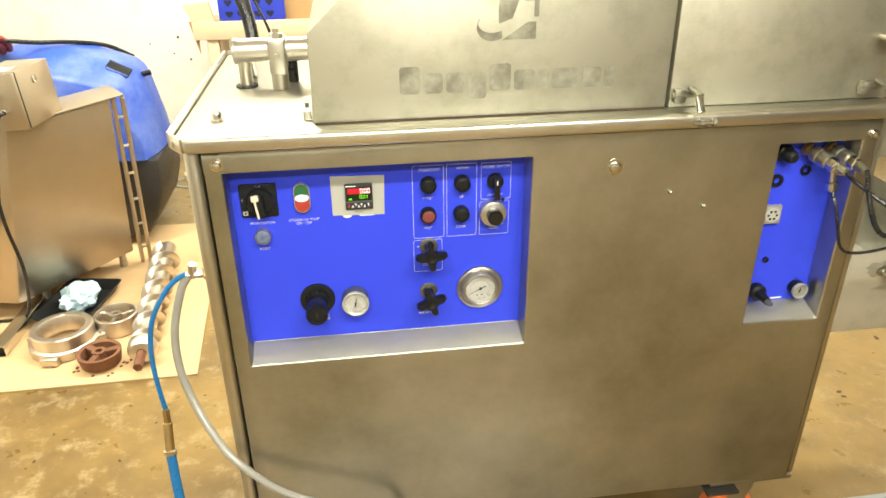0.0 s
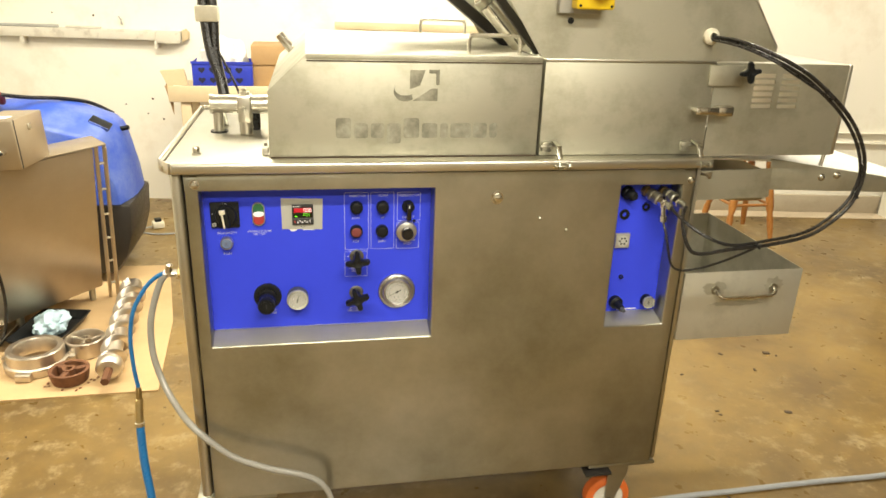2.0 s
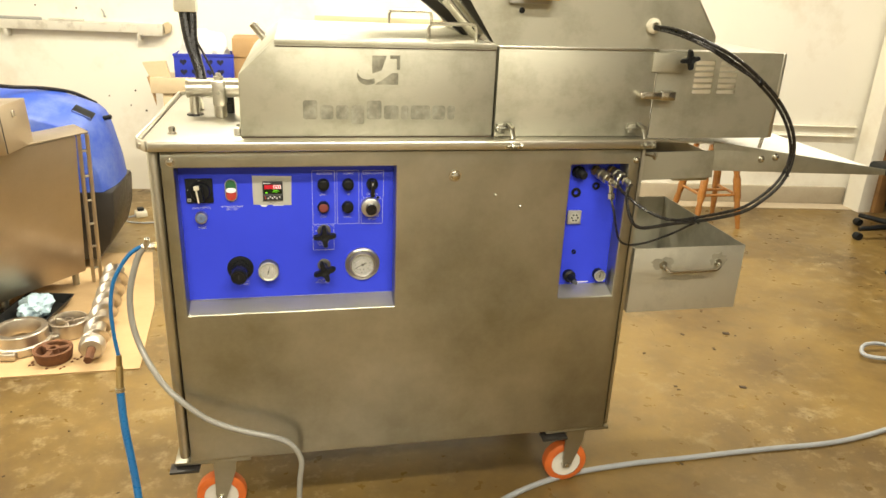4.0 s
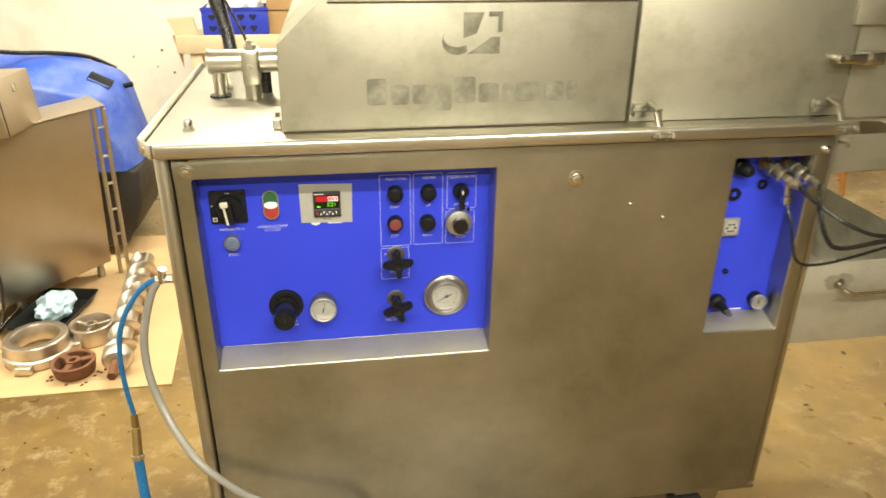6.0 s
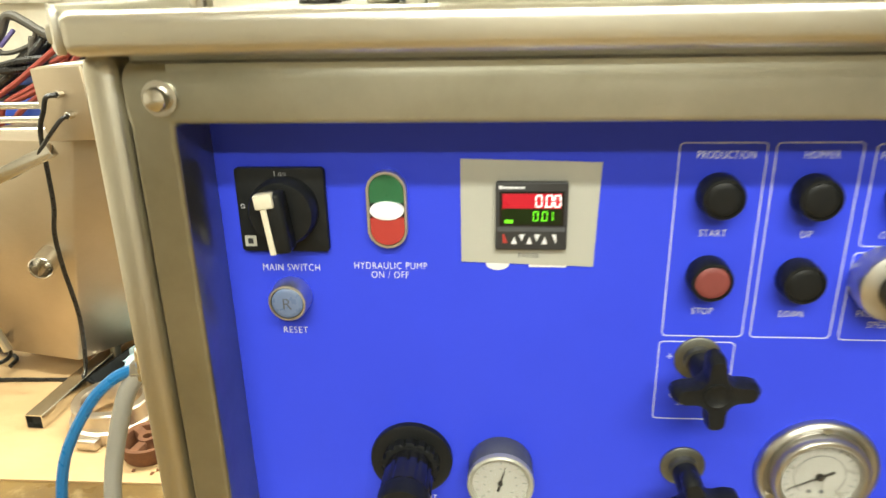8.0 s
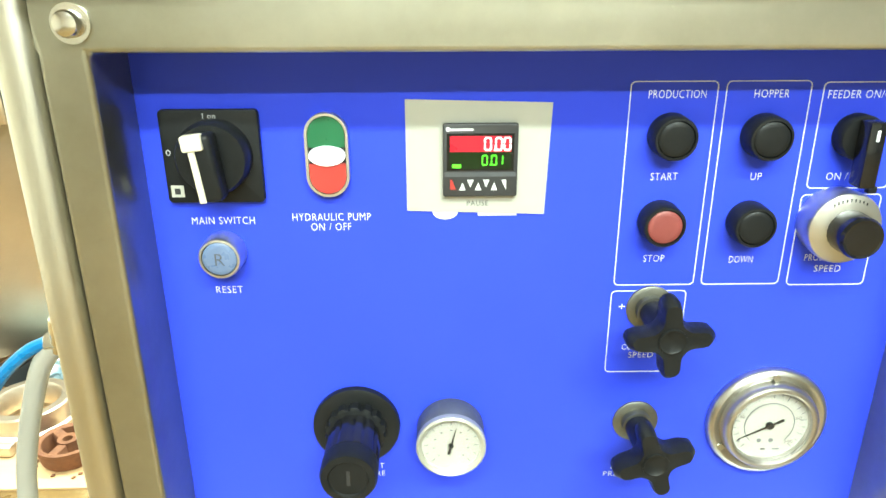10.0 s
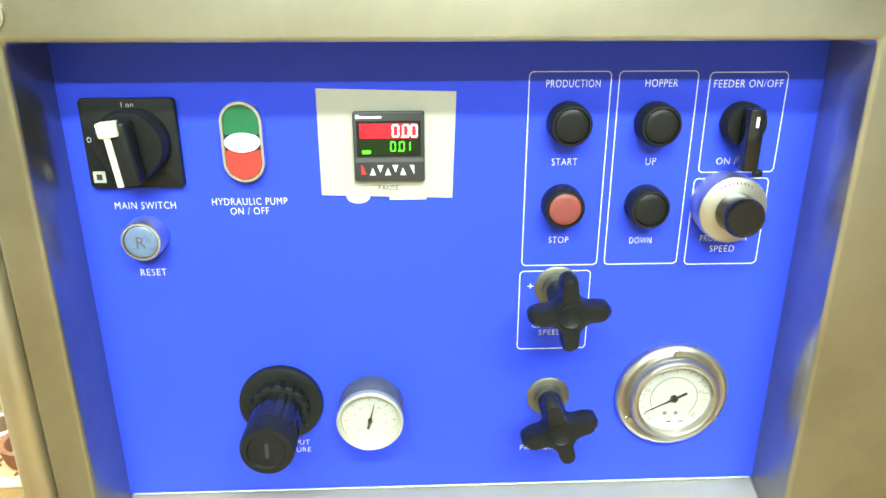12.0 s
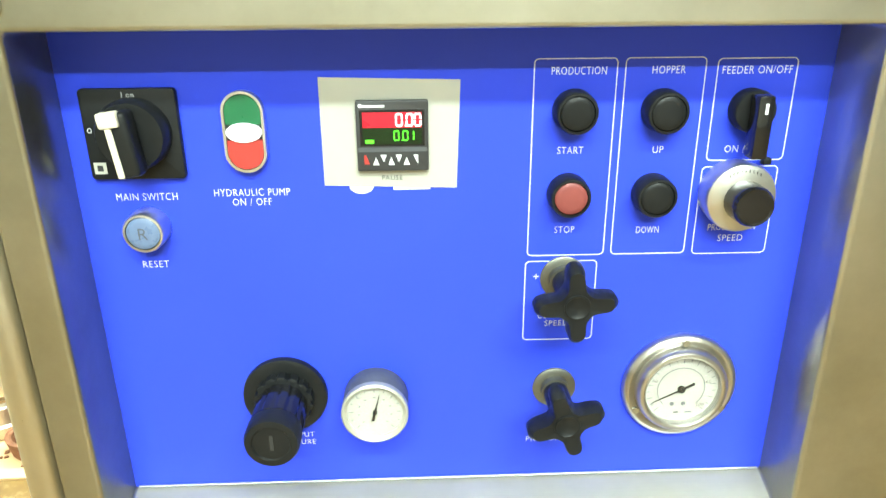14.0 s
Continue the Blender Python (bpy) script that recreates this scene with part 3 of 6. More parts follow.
def hopper():
    out = [(0.646, 1.359), (1.232, 1.359), (1.230, 1.388), (0.940, 1.80), (0.354, 1.80)]
    plate = prism(out, 1.277, 1.281)
    hop = part("hopper_side", plate, STEEL_COVER, machine)
    part("hopper_side", prism(out, 1.90, 1.904), STEEL_COVER, machine)
    slant = prism([(1.2305, 1.389), (1.236, 1.391), (0.946, 1.803), (0.9405, 1.801)], 1.281, 1.90)
    part("hopper_end", slant, STEEL_V, machine)
    bm = lathe([(0.008, 0.0), (0.019, 0.0), (0.019, 0.008), (0.012, 0.016), (0.009, 0.016), (0.008, 0)], facing(1.052, 1.277, 1.415), 12)
    part("cable_gland", bm, IVORY, machine)
    part("plug", lathe([(0, 0), (0.007, 0), (0.007, 0.003), (0, 0.004)], facing(0.706, 1.277, 1.442), 14), BLACK, machine)
    stop = part("stop_box", box(0.672, 1.262, 1.458, 0.770, 1.2765, 1.62, 0.003), GREY_PAINT, machine)
    part("yellow_box", box(0.698, 1.222, 1.468, 0.785, 1.2615, 1.56, 0.006, 3), YELLOW, stop, "yellow plastic enclosure")
    part("mushroom_button", lathe([(0, 0), (0.012, 0), (0.012, 0.012), (0.023, 0.014), (0.025, 0.020), (0.020, 0.028), (0, 0.031)], facing(0.748, 1.222, 1.516), 28), RED, stop, "red mushroom stop button")
    for x, z in ((0.706, 1.476), (0.777, 1.476)):
        part("screw", lathe([(0, 0), (0.003, 0), (0.003, 0.001), (0, 0.001)], facing(x, 1.222, z), 10), BLACK, stop)
    # lifting gear behind the hopper
    part("lift_arm", box(-0.02, -0.014, 0, 0.02, 0.014, 0.70, 0.004, m=along((0.655, 1.62, 1.361), (0.075, 1.62, 1.79))), DARK_METAL, machine)
    rod_bm = rod((0.652, 1.48, 1.362), (0.26, 1.48, 1.79), 0.018, 20)
    part("lift_cylinder", rod_bm, STEEL_BRIGHT, machine, "polished hydraulic lifting cylinder")
    # added dark bar that stands for the shaded left end of the hopper
    part("hopper_end_shade", box(-0.012, -0.010, 0, 0.012, 0.010, 0.58, 0.003, m=along((0.676, 1.40, 1.360), (0.30, 1.40, 1.79))), DARK_METAL, machine)
    part("cylinder_clamp", rod((0.56, 1.48, 1.463), (0.545, 1.48, 1.479), 0.024, 16), STEEL, machine)


def outfeed():
    part("side_shelf", prism([(1.066, 1.000), (1.316, 1.006), (1.311, 1.083), (1.066, 1.079)], 1.318, 1.324), STEEL_COVER, machine)
    part("side_shelf", prism([(1.058, 1.060), (1.316, 1.066), (1.316, 1.070), (1.058, 1.066)], 1.3245, 1.895), STEEL_TOP, machine)
    side = [(1.310, 1.108), (1.318, 1.024), (1.895, 1.002), (1.895, 1.020)]
    part("chute_side", prism(side, 1.326, 1.330, 0.001), STEEL_COVER, machine)
    part("chute_side", prism(side, 1.94, 1.944, 0.001), STEEL_COVER, machine)
    part("chute_bed", prism([(1.06, 1.116), (1.31, 1.104), (1.894, 1.012), (1.894, 1.008), (1.31, 1.099), (1.06, 1.111)], 1.331, 1.939), material("chute_sheet", (0.80, 0.80, 0.76), 0.4, 0.0, (0.7, 0.7, 0.65), 5, fine=60), machine, "white sheet on the sloping outfeed chute")
    for x, z in ((1.467, 1.056), (1.512, 1.061)):
        bolt(x, 1.326, z, 0.007, machine)
    bm = rod((1.052, 1.30, 1.086), (1.100, 1.255, 1.086), 0.005)
    lathe([(0, 0), (0.011, 0), (0.011, 0.008), (0, 0.009)], along((1.096, 1.259, 1.086), (1.110, 1.246, 1.086)), 6, bm)
    part("clamp_screw", bm, STEEL_BRIGHT, machine)
    part("bracket", box(1.22, 1.36, 0.985, 1.33, 1.40, 1.02, 0.003), STEEL, machine)


def castor(x, y):
    c = part("castor", box(x - 0.105, y - 0.085, 0.236, x + 0.095, y + 0.05, 0.246, 0.002), STEEL, machine, "steel swivel castor with an orange tyre")
    bm = bmesh.new()
    for s in (-1, 1):
        yy = y + s * 0.024
        prism([(x - 0.012, 0.228), (x + 0.050, 0.228), (x + 0.046, 0.160), (x + 0.012, 0.058), (x - 0.010, 0.058), (x - 0.014, 0.085)], yy - 0.0025, yy + 0.0025, bm=bm)
    box(x - 0.022, y - 0.027, 0.226, x + 0.054, y + 0.027, 0.236, bm=bm)
    part("fork", bm, STEEL, c)
    ax = along((x, y - 0.020, 0.071), (x, y + 0.020, 0.071))
    part("tyre", lathe([(0.048, 0), (0.060, 0.0), (0.069, 0.006), (0.071, 0.02), (0.069, 0.034), (0.060, 0.04), (0.048, 0.04)], ax, 40), ORANGE_TYRE, c)
    part("wheel", lathe([(0, -0.003), (0.014, -0.003), (0.016, 0.005), (0.0485, 0.003), (0.0485, 0.037), (0.016, 0.035), (0.014, 0.043), (0, 0.043)], ax, 32), WHITE_WHEEL, c)
    part("axle", rod((x, y - 0.033, 0.071), (x, y + 0.033, 0.071), 0.008, 6), STEEL_BRIGHT, c)
    part("brake_lever", box(x - 0.118, y - 0.102, 0.222, x - 0.040, y - 0.062, 0.230, 0.002), DARK_METAL, c)


body()
table()
cover_box()
feeder_fittings()
hopper()
outfeed()
for cx, cy in ((0.972, 1.325), (-0.088, 1.325), (0.972, 1.82), (-0.088, 1.82)):
    castor(cx, cy)


# ---- control panel ----
panel = part("control_panel", box(R1[0] - 0.006, PANEL, R1[1] - 0.01, R1[2] + 0.006, PANEL + 0.002, R1[3] + 0.006), BLUE, machine, "royal blue painted control panel with white print")
Y = PANEL - 0.0003


def print_box(x0, z0, x1, z1, w=PRINT_LINE, r=0.0035):
    bm = outline_frame(rounded(x0, z0, x1, z1, r), rounded(x0 + w, z0 + w, x1 - w, z1 - w, r - w), Y, Y + 0.0003)
    part("printed_frame", bm, WHITE_PRINT, panel)


for b in ((0.196, 0.910, 0.2525, 1.051), (0.2575, 0.910, 0.3125, 1.051), (0.320, 0.9795, 0.375, 1.050), (0.318, 0.909, 0.373, 0.9755), (0.195, 0.8405, 0.2485, 0.906)):
    print_box(*b)
for words, x, z, cap, w in (("MAIN SWITCH", -0.071, 0.9578, 0.0052, 0.042), ("HYDRAULIC PUMP", 0.0015, 0.9598, 0.0052, 0.0525), ("ON / OFF", 0.001, 0.9528, 0.0052, 0.027),
                            ("RESET", -0.0725, 0.9073, 0.0052, 0.0185), ("PRODUCTION", 0.2265, 1.0402, 0.0052, 0.037), ("HOPPER", 0.287, 1.0402, 0.0052, 0.0225),
                            ("FEEDER ON/OFF", 0.3475, 1.0395, 0.0052, 0.048), ("START", 0.2235, 0.9862, 0.005, 0.018), ("STOP", 0.2225, 0.9278, 0.005, 0.0145),
                            ("UP", 0.285, 0.9858, 0.005, 0.0075), ("DOWN", 0.2835, 0.9265, 0.005, 0.0165), ("ON / OFF", 0.3465, 0.9855, 0.005, 0.0285),
                            ("PRODUCTION", 0.3455, 0.9275, 0.005, 0.035), ("SPEED", 0.3455, 0.9190, 0.005, 0.0185), ("CONVEYOR", 0.2205, 0.8590, 0.0046, 0.029), ("SPEED", 0.2205, 0.8525, 0.0046, 0.018),
                            ("PUMP", 0.2165, 0.7545, 0.0046, 0.020), ("PRESSURE", 0.2165, 0.7475, 0.0046, 0.031), ("+", 0.2035, 0.8905, 0.0062, 0.0045),
                            ("OUTPUT", 0.0175, 0.7580, 0.0046, 0.026), ("PRESSURE", 0.0165, 0.7510, 0.0046, 0.029)):
    lettering(words, x, Y, z, cap, w, WHITE_PRINT, panel)


def main_switch(x, z):
    s = part("main_switch", prism(rounded(x - 0.0315, z - 0.0305, x + 0.0315, z + 0.0305, 0.003), PANEL - 0.005, PANEL, 0.0008), BLACK, machine, "black rotary main switch with an ivory pointer")
    part("dial", lathe([(0, 0), (0.0235, 0), (0.0235, 0.010), (0.0215, 0.014), (0.006, 0.0145), (0, 0.0145)], facing(x + 0.003, PANEL - 0.005, z + 0.0015), 40), BLACK, s)
    m = facing(x + 0.0030, PANEL - 0.019, z + 0.003, 7)
    bm = bmesh.new()
    box(-0.0075, -0.025, 0, 0.0075, 0.017, 0.016, 0.003, 3, m=m, bm=bm)
    part("handle", bm, BLACK, s)
    bm = box(-0.0070, -0.0245, 0.0155, -0.0028, 0.012, 0.0172, 0.0006, 1, m=m)
    box(-0.0100, 0.008, 0.0105, 0.0030, 0.018, 0.0185, 0.0015, 2, m=m, bm=bm)
    part("pointer", bm, IVORY, s, "ivory pointer insert")
    lettering("I on", x + 0.001, PANEL - 0.0053, z + 0.0248, 0.0036, 0.008, WHITE_PRINT, s)
    lettering("O", x - 0.0275, PANEL - 0.0053, z + 0.0015, 0.0036, 0.003, WHITE_PRINT, s)
    part("mark", box(x - 0.0288, PANEL - 0.0053, z - 0.0265, x - 0.0205, PANEL - 0.005, z - 0.0185), PLATE_GREY, s)
    part("mark", box(x - 0.0265, PANEL - 0.0056, z - 0.0245, x - 0.0228, PANEL - 0.0053, z - 0.0205), DARK_GREY, s)


def double_button(x, z):
    def stadium(r, h):
        return [(x + r * math.cos(a), z + (h if math.sin(a) >= 0 else -h) + r * math.sin(a)) for a in (2 * math.pi * (i + 0.5) / 40 for i in range(40))]
    b = part("pump_button", outline_frame(stadium(0.0140, 0.0135), stadium(0.0122, 0.0135), PANEL - 0.0065, PANEL), CHROME, machine, "oval push button, green over white over red")
    body_out = stadium(0.0122, 0.0135)
    part("button_body", prism(body_out, PANEL - 0.003, PANEL - 0.0005), DARK_GREY, b)

    def slice_of(z0, z1):
        pts = []
        r, h = 0.0118, 0.0135
        n = 14
        for i in range(n + 1):
            zz = z0 + (z1 - z0) * i / n
            d = max(abs(zz - z) - h, 0)
            pts.append((math.sqrt(max(r * r - d * d, 0)), zz))
        return [(x + w, zz) for w, zz in pts] + [(x - w, zz) for w, zz in reversed(pts) if w > 1e-6]
    part("green_cap", prism(slice_of(z + 0.0055, z + 0.0252), PANEL - 0.0062, PANEL - 0.0031), GREEN, b, "green start half")
    part("red_cap", prism(slice_of(z - 0.0252, z - 0.0055), PANEL - 0.0062, PANEL - 0.0031), RED, b, "red stop half")
    lens = [(x + 0.0118 * math.sin(t), z + 0.0066 * math.cos(t)) for t in (2 * math.pi * i / 36 for i in range(36))]
    part("lens", prism(lens, PANEL - 0.0078, PANEL - 0.0031, 0.0004), LENS_WHITE, b, "lit white lens")


def push_button(x, z, cap, label, ring=BLACK, letter=""):
    b = part("push_button", lathe([(0.0115, 0), (0.0145, 0), (0.0148, 0.002), (0.0142, 0.0145), (0.0134, 0.0158), (0.0120, 0.0160), (0.0117, 0.004)], facing(x, PANEL, z), 40), ring, machine, label)
    flush = 0.0165
    part("cap", lathe([(0, flush), (0.0075, flush - 0.0001), (0.0103, flush - 0.0005), (0.0114, flush - 0.0013), (0.0116, 0.002)], facing(x, PANEL, z), 40), cap, b)
    if letter:
        lettering(letter, x, PANEL - flush - 0.0003, z - 0.0042, 0.0085, None, GREY_PLASTIC, b)
    return b


def selector(x, z):
    b = part("selector_switch", lathe([(0, 0), (0.0147, 0), (0.0147, 0.010), (0.0135, 0.0118), (0, 0.012)], facing(x, PANEL, z), 40), BLACK, machine, "black selector switch with a long lever")
    m = facing(x, PANEL - 0.012, z, 0)
    part("lever", box(-0.0055, -0.0295, 0, 0.0055, 0.0130, 0.014, 0.0018, 2, m=m), BLACK_GLOSS, b)
    part("mark", box(-0.0010, 0.001, 0.014, 0.0010, 0.008, 0.0143, m=m), WHITE_PRINT, b)


def turns_counter(x, z):
    b = part("speed_dial", lathe([(0, 0), (0.0235, 0), (0.0240, 0.008), (0.0246, 0.0105), (0.0246, 0.0175), (0.0238, 0.0192), (0.0150, 0.0228), (0, 0.0228)], facing(x, PANEL, z), 48), DIAL_SATIN, machine, "satin metal ten-turn speed dial with a black knob")
    bm = bmesh.new()
    n, prof = 48, ((0.0142, 0.0228), (0.0144, 0.024), (0.0140, 0.038), (0.0129, 0.0405), (0.0112, 0.0398))
    rings = []
    for r, h in prof:
        rings.append([bm.verts.new(facing(x, PANEL, z) @ Vector(((r * (1 - 0.014 * (i % 2))) * math.cos(2 * math.pi * i / n), (r * (1 - 0.014 * (i % 2))) * math.sin(2 * math.pi * i / n), h))) for i in range(n)])
    for a, c in zip(rings, rings[1:]):
        for i in range(n):
            bm.faces.new((a[i], a[(i + 1) % n], c[(i + 1) % n], c[i]))
    bm.faces.new(rings[-1])
    bm.faces.new(rings[0])
    part("knob", bm, BLACK_GLOSS, b, angle=20)
    part("lock_tab", box(x + 0.016, PANEL - 0.010, z + 0.021, x + 0.022, PANEL - 0.004, z + 0.026, 0.001), BLACK, b)
    for i in range(9):
        a = radians(60 + i * 8)
        p = facing(x, PANEL, z) @ Vector((0.0200 * math.cos(a), 0.0200 * math.sin(a), 0.0210))
        part("tick", box(p.x - 0.0002, p.y - 0.0004, p.z - 0.0010, p.x + 0.0002, p.y + 0.0004, p.z + 0.0010), BLACK_PRINT, b)


def seven_segment(ch, x, z, h, y, mat, parent, t=0.0011):
    w = h * 0.5
    segs = {"0": "abcdef", "1": "bc", ".": "p"}[ch]
    s = 0.08 * h
    bm = bmesh.new()
    where = {"a": (0, h, w, h), "b": (w, h / 2, w, h), "c": (w, 0, w, h / 2), "d": (0, 0, w, 0), "e": (0, 0, 0, h / 2), "f": (0, h / 2, 0, h), "p": (w * 0.4, 0, w * 0.4, 0)}
    for g in segs:
        x0, z0, x1, z1 = where[g]
        gap = t * 0.35 if g != "p" else 0
        if z0 == z1:
            box(x + x0 + gap - t * 0.2, y - 0.0002, z + z0 - t / 2, x + x1 - gap + t * 0.2 + (t if g == "p" else 0), y, z + z1 + t / 2, bm=bm)
        else:
            box(x + x0 - t / 2, y - 0.0002, z + z0 + gap, x + x0 + t / 2, y, z + z1 - gap, bm=bm)
    part("digit", bm, mat, parent)


def controller():
    card = part("instrument_card", prism([(0.0525, 1.0405), (0.1470, 1.0380), (0.1445, 0.9635), (0.0525, 0.9665)], PANEL - 0.0012, PANEL), PLATE_GREY, panel, "pale grey card plate round the controller")
    part("torn_patch", prism([(0.078 + 0.0085 * math.cos(a), 0.9655 + 0.0055 * math.sin(a)) for a in (math.pi + math.pi * i / 12 for i in range(13))], PANEL - 0.0006, PANEL), WHITE_PRINT, panel)
    part("torn_patch", box(0.100, PANEL - 0.0006, 0.9625, 0.126, PANEL, 0.9655), WHITE_PRINT, panel)
    x0, z0, x1, z1 = 0.0765, 0.9775, 0.1250, 1.0255
    c = part("controller", prism(rounded(x0, z0, x1, z1, 0.0015), PANEL - 0.0062, PANEL - 0.0013, 0.0006), DARK_GREY, machine, "small black process controller with red and green display")
    y = PANEL - 0.0064
    part("window", box(x0 + 0.0025, y, z0 + 0.0175, x1 - 0.0025, y + 0.0003, z1 - 0.0060), BLACK_GLOSS, c)
    part("red_display", box(x0 + 0.0045, y - 0.0002, 1.0075, x1 - 0.0045, y, 1.0178), LED_RED, c, "glowing red display strip")
    part("green_display", box(x0 + 0.0045, y - 0.0002, 0.9965, x1 - 0.0045, y, 1.0072), LED_DIM, c)
    for ch, x in (("0", 0.1035), (".", 0.1080), ("0", 0.1105), ("0", 0.1160)):
        seven_segment(ch, x, 1.0088, 0.0078, y - 0.0003, LED_DIGIT, c, 0.0012)
    for ch, x in (("0", 0.1020), (".", 0.1058), ("0", 0.1080), ("1", 0.1120)):
        seven_segment(ch, x, 0.9990, 0.0062, y - 0.0003, LED_GREEN, c, 0.0008)
    part("indicator", box(0.0825, y - 0.0004, 0.9970, 0.0882, y - 0.0002, 0.9994), LED_GREEN, c)
    part("maker_mark", box(0.0795, y - 0.0002, 1.0212, 0.0960, y + 0.0003, 1.0226), WHITE_PRINT, c)
    part("maker_mark", lathe([(0, 0), (0.0014, 0), (0.0014, 0.0003), (0, 0.0003)], facing(0.0798, y + 0.0002, 1.0222), 12), WHITE_PRINT, c)
    part("key_strip", box(x0 + 0.001, y, z0 + 0.0135, x1 - 0.001, y + 0.0005, z0 + 0.0165), GREY_PLASTIC, c)
    zt, zb = 0.9890, 0.9825
    for i in range(7):
        cx = 0.0840 + i * 0.0052
        up = i % 2 == 1
        tri = [(cx - 0.0021, zt), (cx + 0.0021, zt), (cx, zt - 0.0052)] if not up else [(cx - 0.0021, zb - 0.0006), (cx + 0.0021, zb - 0.0006), (cx, zb + 0.0048)]
        if i == 0:
            tri = [(cx - 0.0028, zt), (cx - 0.0016, zt), (cx + 0.0009, zb), (cx - 0.0028, zb)]
        if i == 6:
            tri = [(cx - 0.0006, zb + 0.0064), (cx + 0.0026, zb + 0.0064), (cx + 0.0026, zb - 0.0002)]
        if i == 5:
            tri = [(cx - 0.0021, zb - 0.0006), (cx + 0.0021, zb - 0.0006), (cx, zb + 0.0048)]
        part("key_mark", prism(tri, y - 0.0002, y + 0.0001), RED if i == 0 else WHITE_PRINT, c)
    lettering("PAUSE", 0.0995, PANEL - 0.0014, 0.9698, 0.0036, 0.0142, BLACK_PRINT, panel)


def dial_marks(x, y, z, r, parent, first, last, n, needle, long_r, short_r, spot=0.0022):
    for i in range(n):
        a = radians(first + (last - first) * i / (n - 1))
        big = i % 2 == 0
        m = facing(x, y, z) @ Matrix.Rotation(a, 4, "Z")
        part("tick", box(r * (0.80 if big else 0.86), -0.00030, 0, r * 0.94, 0.00030, 0.0001, m=m), GREY_PLASTIC, parent)
    m = facing(x, y, z) @ Matrix.Rotation(radians(needle), 4, "Z")
    bm = prism([(-short_r, -0.0011), (-short_r, 0.0011), (0, 0.0008), (long_r, 0.0002), (long_r, -0.0002), (0, -0.0008)], 0, 0.0004, m=m @ Matrix.Rotation(radians(90), 4, "X") @ Matrix.Translation((0, 0.0012, 0)))
    lathe([(0, 0.0002), (spot, 0.0002), (spot, 0.002), (0, 0.0022)], facing(x, y, z), 16, bm)
    part("needle", bm, BLACK, parent)


def big_gauge(x, z):
    g = part("pressure_gauge", lathe([(0.0350, 0), (0.0450, 0), (0.0455, 0.002), (0.0450, 0.0045), (0.0435, 0.0065), (0.0412, 0.0075), (0.0388, 0.0070), (0.0372, 0.0056), (0.0362, 0.0054), (0.0358, 0.0100), (0.0350, 0.0128), (0.0335, 0.0144), (0.0315, 0.0148), (0.0300, 0.0140), (0.0292, 0.0120), (0.0292, 0.004)], facing(x, PANEL, z), 64), GAUGE_STEEL, machine, "polished flanged pressure gauge with a white dial")
    part("dial", lathe([(0, 0.0080), (0.0293, 0.0080)], facing(x, PANEL, z), 48), DIAL, g)
    dial_marks(x, PANEL - 0.0081, z, 0.029, g, 225, -45, 21, 207, 0.0255, 0.0110, 0.0030)
    bm = outline_frame([(x + 0.0190 * math.cos(a), z + 0.0190 * math.sin(a)) for a in (radians(-45 + 270 * i / 40) for i in range(41))] + [(x + 0.0184 * math.cos(a), z + 0.0184 * math.sin(a)) for a in (radians(225 - 270 * i / 40) for i in range(41))],
                       [(x + 0.0187 * math.cos(a), z + 0.0187 * math.sin(a)) for a in (radians(-45 + 270 * i / 40) for i in range(41))] + [(x + 0.0187 * math.cos(a), z + 0.0187 * math.sin(a)) for a in (radians(225 - 270 * i / 40) for i in range(41))], PANEL - 0.0083, PANEL - 0.0081)
    part("scale_arc", bm, GREY_PLASTIC, g)
    for words, dx, dz in (("0", -0.0215, -0.0150), ("200", 0.0165, -0.0165), ("160", 0.0200, 0.0045), ("40", -0.0215, 0.0060)):
        lettering(words, x + dx, PANEL - 0.0082, z + dz, 0.0030, None, BLACK_PRINT, g)
    part("caption", box(x - 0.0040, PANEL - 0.0082, z - 0.0220, x + 0.0000, PANEL - 0.0081, z - 0.0208), BLACK_PRINT, g)
    part("caption", box(x + 0.0050, PANEL - 0.0082, z - 0.0220, x + 0.0105, PANEL - 0.0081, z - 0.0208), GREY_PLASTIC, g)
    for dx in (-0.006, 0.003):
        part("caption", lathe([(0, 0), (0.0018, 0), (0.0018, 0.0002), (0, 0.0002)], facing(x + dx, PANEL - 0.0081, z - 0.0135), 12), GREY_PLASTIC, g)
    part("glass", lathe([(0, 0.0126), (0.0293, 0.0126), (0.0293, 0.0115), (0, 0.0115)], facing(x, PANEL, z), 40), GLASS, g).visible_shadow = False
    for a in (90, 210, 330):
        part("screw", lathe([(0, 0), (0.0028, 0), (0.0028, 0.0012), (0, 0.0013)], facing(x + 0.0393 * math.cos(radians(a)), PANEL - 0.0070, z + 0.0393 * math.sin(radians(a))), 10), STEEL, g)


